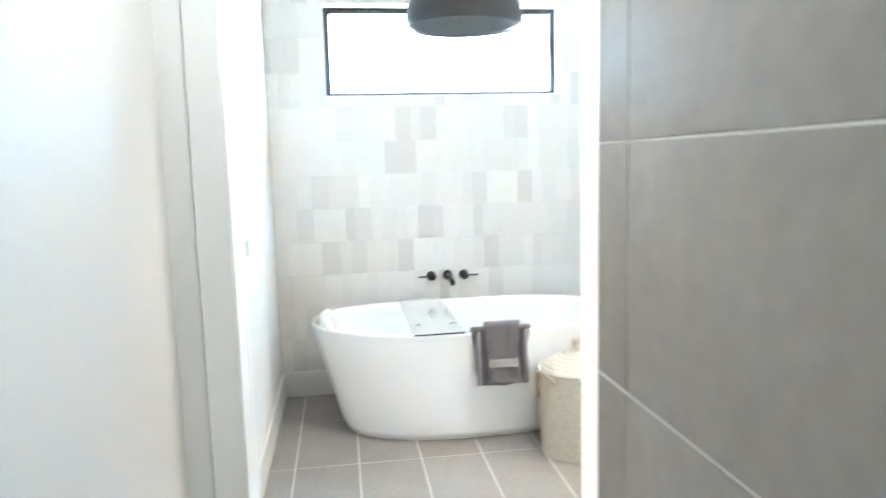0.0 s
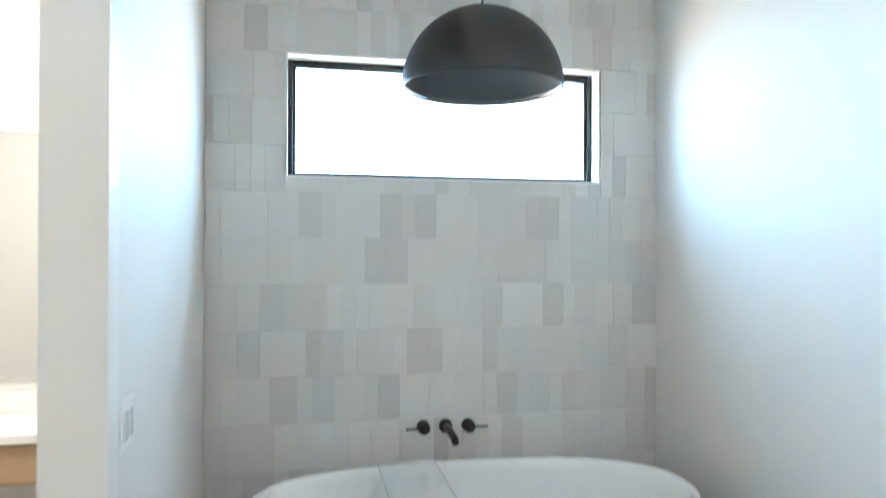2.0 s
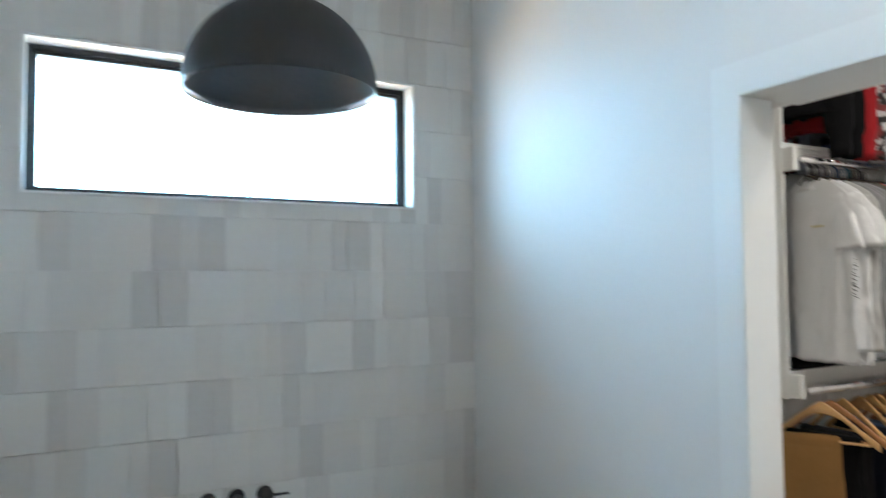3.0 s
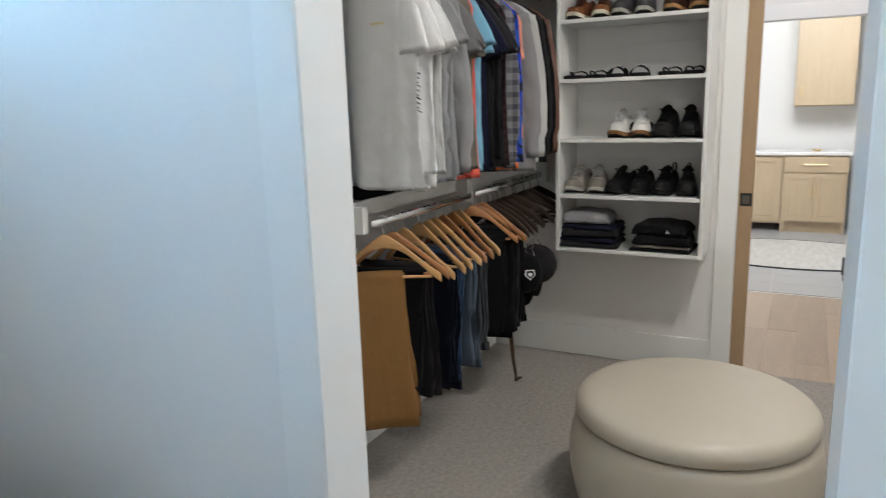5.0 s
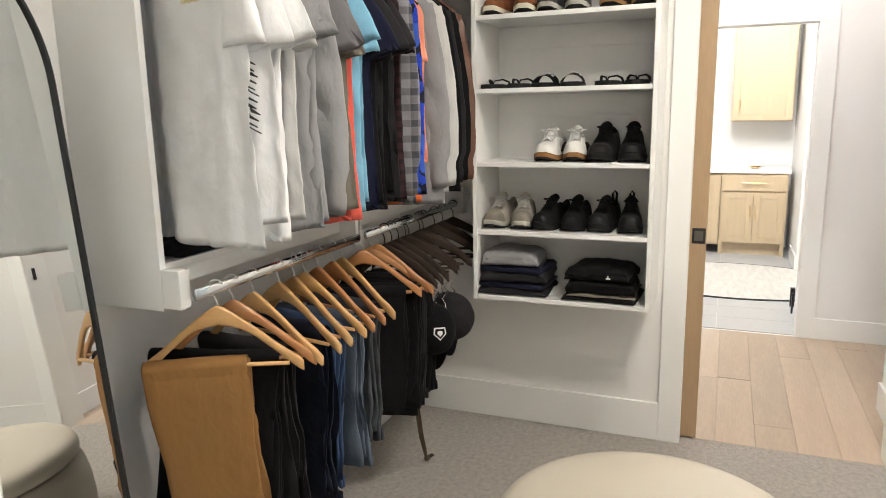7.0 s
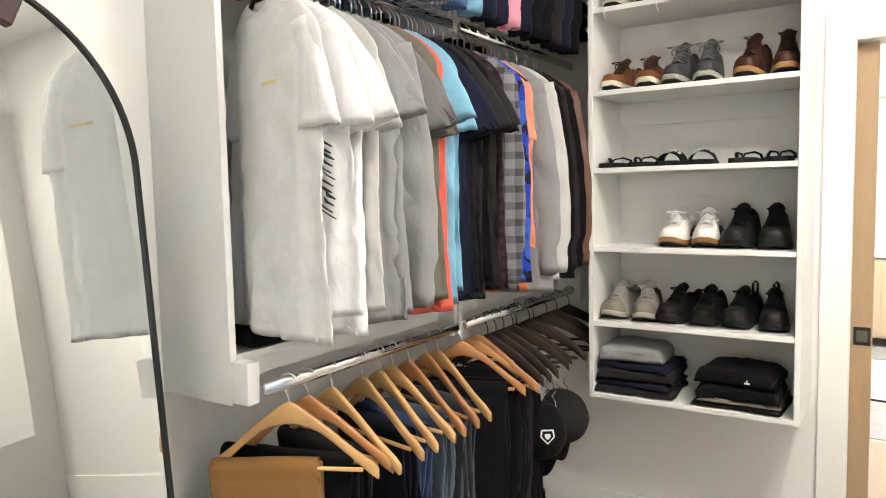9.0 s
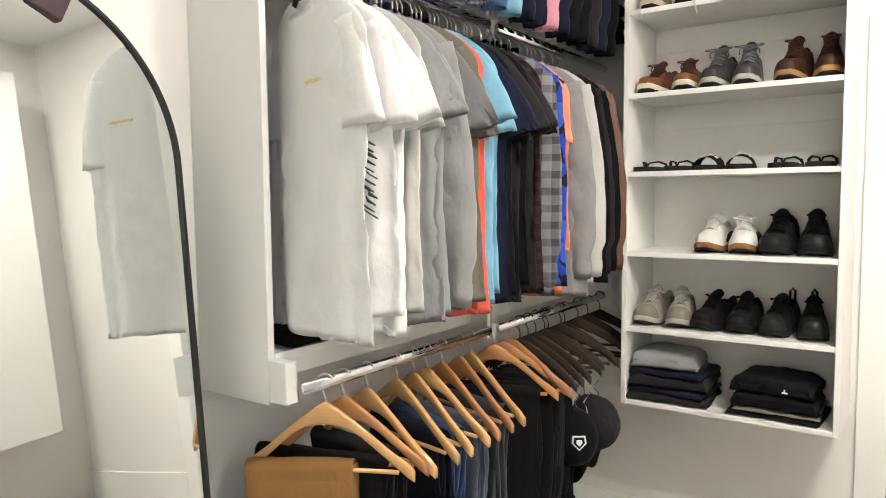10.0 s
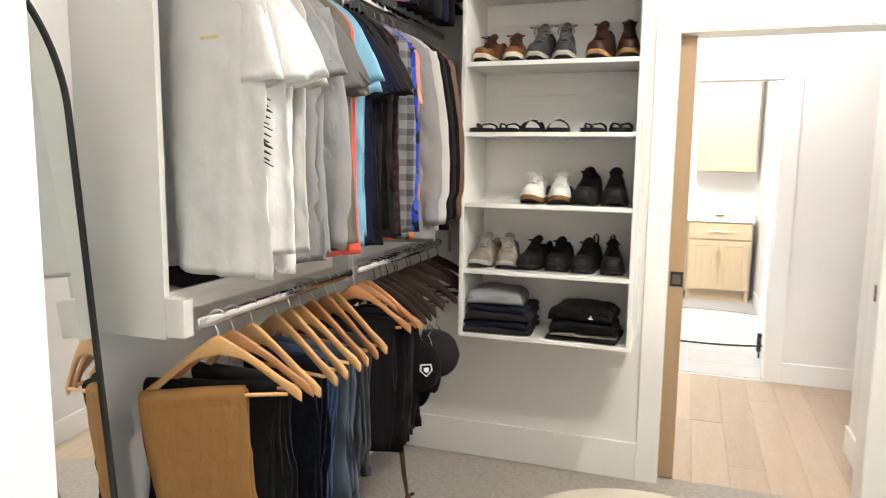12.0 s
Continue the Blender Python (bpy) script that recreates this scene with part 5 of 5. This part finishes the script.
WID = [(0, 0.34), (0.04, 0.62), (0.12, 0.88), (0.26, 1.0), (0.5, 0.84), (0.72, 0.74), (0.9, 0.76), (1.0, 0.45)]
LOW = [(0, 0.020), (0.04, 0.040), (0.14, 0.050), (0.26, 0.058), (0.38, 0.078), (0.50, 0.100), (0.58, 0.096), (0.72, 0.086), (0.90, 0.096), (1.0, 0.086)]
HIGH = [(0, 0.024), (0.04, 0.044), (0.16, 0.056), (0.28, 0.066), (0.38, 0.092), (0.48, 0.128), (0.60, 0.140), (0.8, 0.134), (0.95, 0.142), (1.0, 0.130)]


def shoe(name, label, x, y, z, upper, sole, lace, turn=0.0, high=False, thick=0.028, L=0.285, W=0.050, stripe=None, group="shoes on the shelves", tall=1.0, cap=None, loop=False, bow=0.0):
    """A laced shoe, toe to -x: cupped sole with toe spring, open collar, padded tongue, crossed laces."""
    t = thing(name, pose(x, y, z, 0, 0, turn), label, "shoe", group)
    n = 30
    hs = HIGH if high else LOW
    outline = [(-L / 2 + L * (k / n), table(k / n, WID) * W) for k in range(n + 1)]

    def spring(px):
        return 0.016 * max(0.0, 1 - (px + L / 2) / (0.28 * L)) ** 2
    bm = bmesh.new()
    ring = [(px, w) for px, w in outline] + [(px, -w) for px, w in outline[::-1]]
    rings(bm, [[(px * q, w * q, zz + spring(px)) for px, w in ring] for q, zz in ((0.95, 0.002), (0.99, 0.004), (1.02, thick * 0.35), (1.03, thick * 0.75), (1.02, thick * 0.95), (0.97, thick))], cap0=True, cap1=True)
    so = part("sole", bm, sole, t, smooth=True)
    bm = bmesh.new()
    rings(bm, [[(px * q, w * q, zz + spring(px)) for px, w in ring] for q, zz in ((0.94, -0.002), (1.0, 0.001), (1.005, 0.007), (0.97, 0.008))], cap0=True)
    part("outsole", bm, SO_BLACK, so)

    def section(k, grow=1.0):
        px, w = outline[k]
        f = k / n
        h = table(f, hs) * tall
        m = 22
        lean = 0.26 if f > 0.42 else 0.12
        lp = []
        for i in range(m + 1):
            a = math.pi * i / m
            cy, sz = math.cos(a), math.sin(a)
            top = sz ** 0.62
            yy = w * grow * math.copysign(abs(cy) ** 0.72, cy) * (1 - lean * top)
            zz = h * grow * top
            if f > 0.50:
                inner = max(0.0, 1 - (abs(cy) / 0.70) ** 4)
                zz -= min(1, (f - 0.50) / 0.06) * min(1, (0.97 - f) / 0.04 if f < 0.97 else 0) * inner * (h - 0.030)
            zz *= 1 + 0.02 * noise.noise((px * 40, i * 0.5, y * 9))
            lp.append((px * 0.985 * grow, yy, thick - 0.003 + zz + spring(px)))
        return lp
    bm = bmesh.new()
    rings(bm, [section(k) for k in range(n + 1)], close=False, cap0=True, cap1=True)
    up = part("upper", bm, upper, t, smooth=True)
    if cap:
        bm = bmesh.new()
        rings(bm, [section(k, 1.025) for k in range(0, 7)], close=False, cap0=True)
        part("toe_cap", bm, cap, up, smooth=True)
        bm = bmesh.new()
        rings(bm, [section(k, 1.02) for k in range(n - 7, n + 1)], close=False, cap1=True)
        part("heel_counter", bm, cap, up, smooth=True)

    def throat(f, v):
        px = -L / 2 + L * f
        return Vector((px, v, thick + table(f, hs) * tall + spring(px) - 9.0 * v * v))
    top_f = 0.50
    bm = bmesh.new()
    lps = []
    for k in range(9):
        f = k / 8
        c = throat(0.30 + (top_f - 0.27) * f, 0)
        rise = 0.004 + 0.012 * max(0.0, f - 0.6) / 0.4
        hw = W * (0.34 + 0.20 * f) * (0.82 if k == 8 else 1)
        lps.append([c + Vector((0.006 * math.sin(a) * (1 if f > 0.5 else 0.4) + 0.010 * f, hw * math.cos(a), rise + 0.007 * math.sin(a) - 0.010 * math.cos(a) ** 2)) for a in [2 * math.pi * i / 14 for i in range(14)]])
    rings(bm, lps, cap0=True, cap1=True)
    part("tongue", bm, upper, up, smooth=True)
    if loop:
        bm = bmesh.new()
        tube(bm, [(L * 0.47, -0.008, thick + 0.075 * tall), (L * 0.485, -0.008, thick + 0.118 * tall), (L * 0.47, 0.0, thick + 0.128 * tall), (L * 0.455, 0.008, thick + 0.116 * tall), (L * 0.46, 0.008, thick + 0.075 * tall)], 0.0045, 6)
        part("pull_loop", bm, upper, up, smooth=True)
    if lace:
        rows = 7 if high else 5
        for k in range(rows):
            f0, f1 = 0.27 + 0.21 * k / rows, 0.27 + 0.21 * (k + 0.9) / rows
            for sd in (-1, 1):
                bm = bmesh.new()
                tube(bm, [throat(f0, sd * W * 0.46) + Vector((0, 0, 0.002)), throat((f0 + f1) / 2, 0) + Vector((0, 0, 0.010 + 0.002 * sd)), throat(f1, -sd * W * 0.46) + Vector((0, 0, 0.003))], 0.0030, 6, 0.7)
                part("lace", bm, lace, up, smooth=True)
        for sd in (-1, 1):
            b = throat(0.46, 0) + Vector((-0.006, 0, 0.010))
            q = 1 + bow
            for size, drop in ((0.030, 0.016), (0.020, 0.036)):
                bm = bmesh.new()
                tube(bm, [b + Vector((-0.012 * math.sin(math.pi * k / 10), sd * size * q * math.sin(math.pi * k / 10 * (1 if drop < 0.02 else 0.6)), 0.006 * math.sin(2.2 * k / 10) - drop * k / 10)) for k in range(11)], 0.0023, 6)
                part("lace", bm, lace, up, smooth=True)
    if stripe:
        for sd in (-1, 1):
            bm = bmesh.new()
            tube(bm, [(-L * 0.02, sd * W * 0.90, thick + 0.012), (L * 0.09, sd * W * 0.82, thick + 0.028), (L * 0.26, sd * W * 0.72, thick + 0.044)], [0.006, 0.017, 0.008], 8, 0.5)
            part("stripe", bm, stripe, up, "black side flash", smooth=True)
    return t


def leather(name, c, rough=0.5, vary=0.2):
    return mat(name, c, rough, vary=vary, big=16, fine=160, bump=0.25, dist=0.001, spec=0.25)


S_BROWN, S_DARKBR, S_GREY = leather("boot_brown", (0.13, 0.042, 0.016)), leather("boot_dark_brown", (0.048, 0.019, 0.012)), leather("boot_grey", (0.045, 0.044, 0.047))
S_WHITE, S_BLACK, S_TAUPE = leather("shoe_white", (0.74, 0.73, 0.70), vary=0.06), leather("shoe_black", (0.006, 0.006, 0.0065), 0.62), leather("shoe_taupe", (0.36, 0.33, 0.28), 0.85)
SO_CREAM, SO_GUM, SO_BLACK, SO_GREY = leather("sole_cream", (0.62, 0.58, 0.46), 0.7), leather("sole_gum", (0.26, 0.13, 0.05), 0.6), leather("sole_black", (0.009, 0.009, 0.009), 0.7), leather("sole_grey", (0.40, 0.39, 0.34), 0.7)
SO_AMBER = leather("sole_amber", (0.34, 0.19, 0.075), 0.6)
S_COGNAC, S_MESH, S_CHAR = leather("boot_cognac", (0.20, 0.075, 0.025)), leather("mesh_grey", (0.22, 0.20, 0.17), 0.8), leather("shoe_charcoal", (0.012, 0.012, 0.013), 0.5)
XS = 4.792
for y, tn in ((5.475, -8), (5.365, 6)):
    shoe("boot", "brown leather lace-up boot with cream sole on the shelf", XS, y, SZ[4], S_BROWN, SO_CREAM, S_DARKBR, tn, True, 0.027, tall=0.72, L=0.27, cap=S_COGNAC, bow=0.3)
for y, tn in ((5.248, -5), (5.148, 4)):
    shoe("boot", "dark grey leather lace-up boot with pale sole", XS, y, SZ[4], S_GREY, SO_GREY, K["mid grey"], tn, True, 0.026, tall=0.98, L=0.275, bow=0.7)
for y, tn in ((4.995, -6), (4.888, 5)):
    shoe("boot", "dark brown leather boot with amber sole", XS, y, SZ[4], S_DARKBR, SO_AMBER, S_DARKBR, tn, True, 0.026, tall=0.98, L=0.275, cap=S_DARKBR)
for y, tn in ((5.255, -4), (5.150, 6)):
    shoe("sneaker", "white leather sneaker with gum sole and black flash", XS, y, SZ[2], S_WHITE, SO_GUM, K["white"], tn, False, 0.026, stripe=S_BLACK, tall=1.0, bow=0.4)
for y, tn in ((5.030, -4), (4.915, 4)):
    shoe("sneaker", "all-black high sneaker on the shelf", XS, y, SZ[2], S_BLACK, SO_BLACK, K["black"], tn, True, 0.028, tall=0.84, W=0.056, cap=S_CHAR)
for y, tn in ((5.480, -5), (5.376, 7)):
    shoe("sneaker", "taupe knit running shoe with pale sole", XS, y, SZ[1], S_TAUPE, SO_GREY, K["cream"], tn, False, 0.027, tall=0.98, cap=S_MESH, bow=0.2)
for y, tn in ((5.248, -14), (5.140, -4)):
    shoe("sneaker", "black running shoe on the shelf", XS, y, SZ[1], S_BLACK, SO_BLACK, K["black"], tn, False, 0.027, tall=0.95)
for y, tn in ((5.022, -8), (4.916, 6)):
    shoe("sneaker", "black trail shoe with heel pull loop", XS, y, SZ[1], S_BLACK, SO_BLACK, K["black"], tn, False, 0.028, tall=0.95, loop=True, cap=S_CHAR)
for y, tn in ((5.470, -5), (5.365, 5)):
    shoe("sneaker", "light grey sneaker with white sole on a high shelf", XS, y, SZ[5], S_TAUPE, SO_CREAM, K["white"], tn, False, 0.03)
for y, tn in ((5.22, -5), (5.11, 5)):
    shoe("sneaker", "dark sneaker on a high shelf", XS, y, SZ[5], S_BLACK, SO_GREY, K["black"], tn, False, 0.03)
for y in (5.495, 5.30):
    bm = bmesh.new()
    tube(bm, [(4.612, y, SZ[5] + 0.002), (4.606, y, SZ[5] - 0.01), (4.602, y - 0.012, SZ[5] - 0.05)], 0.003, 6)
    solid("shoelace", bm, K["white"], True, label="loose white shoelace end over the shelf edge", category="shoelace")


def sandal(y, slide, tn):
    t = thing("slide_sandal" if slide else "flip_flop", pose(4.775, y, SZ[3], 0, 0, tn), "black slide sandal with white-lettered strap" if slide else "black flip-flop with thin strap", "sandal", "sandals on the shelf")
    L, W = 0.275, 0.048
    ring = [(-L / 2 + L * k / 24, table(k / 24, WID) * W) for k in range(25)]
    ring = ring + [(px, -w) for px, w in ring[::-1]]
    bm = bmesh.new()
    rings(bm, [[(px * s, w * s, zz) for px, w in ring] for s, zz in ((0.98, 0.0), (1.0, 0.004), (1.0, 0.016), (0.98, 0.019))], cap0=True, cap1=True)
    part("sole", bm, SO_BLACK, t)
    if slide:
        bm = bmesh.new()
        lps = []
        for k in range(5):
            px = -0.085 + 0.085 * k / 4
            lps.append([(px, 0.047 * math.cos(a), 0.008 + (0.040 + 0.012 * k / 4) * math.sin(a)) for a in [math.pi * i / 14 for i in range(15)]])
        rings(bm, lps, close=False)
        bmesh.ops.solidify(bm, geom=bm.faces[:], thickness=0.004)
        st = part("strap", bm, S_BLACK, t, smooth=True)
        for i in range(5):
            a = math.pi * (0.28 + 0.11 * i)
            bm = boxes((-0.0125, 0.0125, -0.006, 0.006, 0, 0.002))
            ob = part("lettering", bm, K["white"], st, "plain white lettering bar")
            ob.matrix_basis = Matrix.Translation((-0.05, 0.049 * math.cos(a), 0.010 + 0.0495 * math.sin(a))) @ pose(0, 0, 0, math.degrees(a) - 90, -9, 0)
    else:
        for s in (-1, 1):
            bm = bmesh.new()
            tube(bm, [(-0.07, 0.0, 0.019), (-0.065, s * 0.006, 0.034), (-0.03, s * 0.030, 0.040), (0.01, s * 0.042, 0.032), (0.035, s * 0.044, 0.016)], [0.004, 0.005, 0.006, 0.006, 0.005], 8, 0.6)
            part("strap", bm, S_BLACK, t, smooth=True)


for y, sl, tn in ((5.49, False, -3), (5.385, False, 4), (5.268, True, -5), (5.162, True, 4), (5.012, False, -3), (4.902, False, 3)):
    sandal(y, sl, tn)


# ---- tiles and planks ----
def piece(name, me, parent, x, y, z):
    ob = new(name, me)
    ob.parent = parent
    ob.location = (x, y, z)
    return ob


def slab(sx, sy, sz, material, bev=0.0008):
    bm = bmesh.new()
    box(bm, 0, sx, 0, sy, 0, sz)
    top = [e for e in bm.edges]
    bmesh.ops.bevel(bm, geom=top, offset=bev, segments=1, affect="EDGES")
    return mesh("tile", bm, material)


CACHE = {}


def cached(sx, sy, sz, material):
    key = (round(sx, 4), round(sy, 4), round(sz, 4), material.name)
    if key not in CACHE:
        CACHE[key] = slab(sx, sy, sz, material)
    return CACHE[key]


rng = random.Random(12)
ROW = 0.2052
z, row = 0.155, 0
while z < H - 0.02:
    x = XL + 0.002 - rng.choice((0.0, 0.03, 0.06))
    zt = min(z + ROW, H - 0.001)
    marks = []
    if abs(z - 1.181) < 0.02:
        marks = [(0.235, 0.418)]
    if abs(z - 0.770) < 0.02:
        marks = [(0.175, 0.292)]
    while x < XR - 0.01:
        w = rng.choice((0.064, 0.064, 0.064, 0.064, 0.098, 0.098, 0.132, 0.198))
        grey = rng.random() < 0.40 if w < 0.11 else rng.random() < 0.05
        for a, b in marks:
            if a - 0.03 < x + w < b or (x < a < x + w):
                if x < a - 0.02:
                    w = a - x
                else:
                    x, w, grey = a, b - a, True
        x1 = min(x + w, XR - 0.001)
        if XR - x1 < 0.03:
            x1 = XR - 0.001
        xs = max(x, XL + 0.001)
        spans = [(xs, x1, z, zt)]
        if z < WZ1 and zt > WZ0:
            spans = []
            if xs < WX0:
                spans.append((xs, min(x1, WX0 - 0.003), z, zt))
            if x1 > WX1:
                spans.append((max(xs, WX1 + 0.003), x1, z, zt))
            if x1 > WX0 and xs < WX1 and z < WZ0 - 0.02:
                spans.append((max(xs, WX0 - 0.002), min(x1, WX1 + 0.002), z, WZ0 - 0.003))
        for a, b, c, dd in spans:
            if b - a > 0.012:
                th = 0.0100 + 0.00015 * rng.choice((0, 1, 2))
                piece("tile", cached(b - a - 0.0006, 0.0115, dd - c - 0.0009, WTILE2 if grey else WTILE), wall_north, a, YT - th, c)
        x = x1
    z, row = z + ROW, row + 1

for i in range(-9, 8):
    for j in range(0, 10):
        x0, y0 = 0.035 + 0.3065 * i, 5.523 + 0.6115 * (j - 8)
        xa, xb, ya, yb = max(x0, -2.59), min(x0 + 0.3035, 2.055), max(y0, 0.9), min(y0 + 0.6085, YT)
        if xb - xa > 0.02 and yb - ya > 0.02 and not (xb < -0.3 and ya < 3.9):
            piece("tile", cached(xb - xa - 0.002, yb - ya - 0.002, 0.008, FTILE), floor_bath, xa, ya, -0.008)
for i in range(8):
    for j in range(-1, 4):
        za, zb = 0.235 + 0.3115 * (i - 1) - 0.003, 0.235 + 0.3115 * i - 0.006
        ya, yb = max(0.9, 3.035 - 0.6115 * j - 0.6085), 3.035 - 0.6115 * j - 0.003
        if j == -1:
            ya, yb = 3.035, 3.133
        if yb - ya > 0.02:
            piece("tile", cached(0.010, yb - ya, zb - max(za, 0), STILE), shower, 0.650, ya, max(za, 0))
rng = random.Random(5)
for i in range(24):
    y0 = 2.3 + 0.172 * i
    x = 5.02 - rng.uniform(0, 1.2)
    while x < XH:
        l = rng.uniform(0.9, 1.7)
        a, b = max(x, 5.021), min(x + l, XH + 0.005)
        if b - a > 0.03 and y0 < 6.3:
            piece("plank", cached(round(b - a, 2) - 0.001, 0.1712, 0.008, OAK), floor_hall, a, y0, -0.008)
        x += l
for i in range(11):
    for j in range(5):
        piece("tile", cached(0.3035, 0.6085, 0.006, FARTILE), floor_far, 6.83 + 0.3065 * i, 3.34 + 0.6115 * j, -0.006)
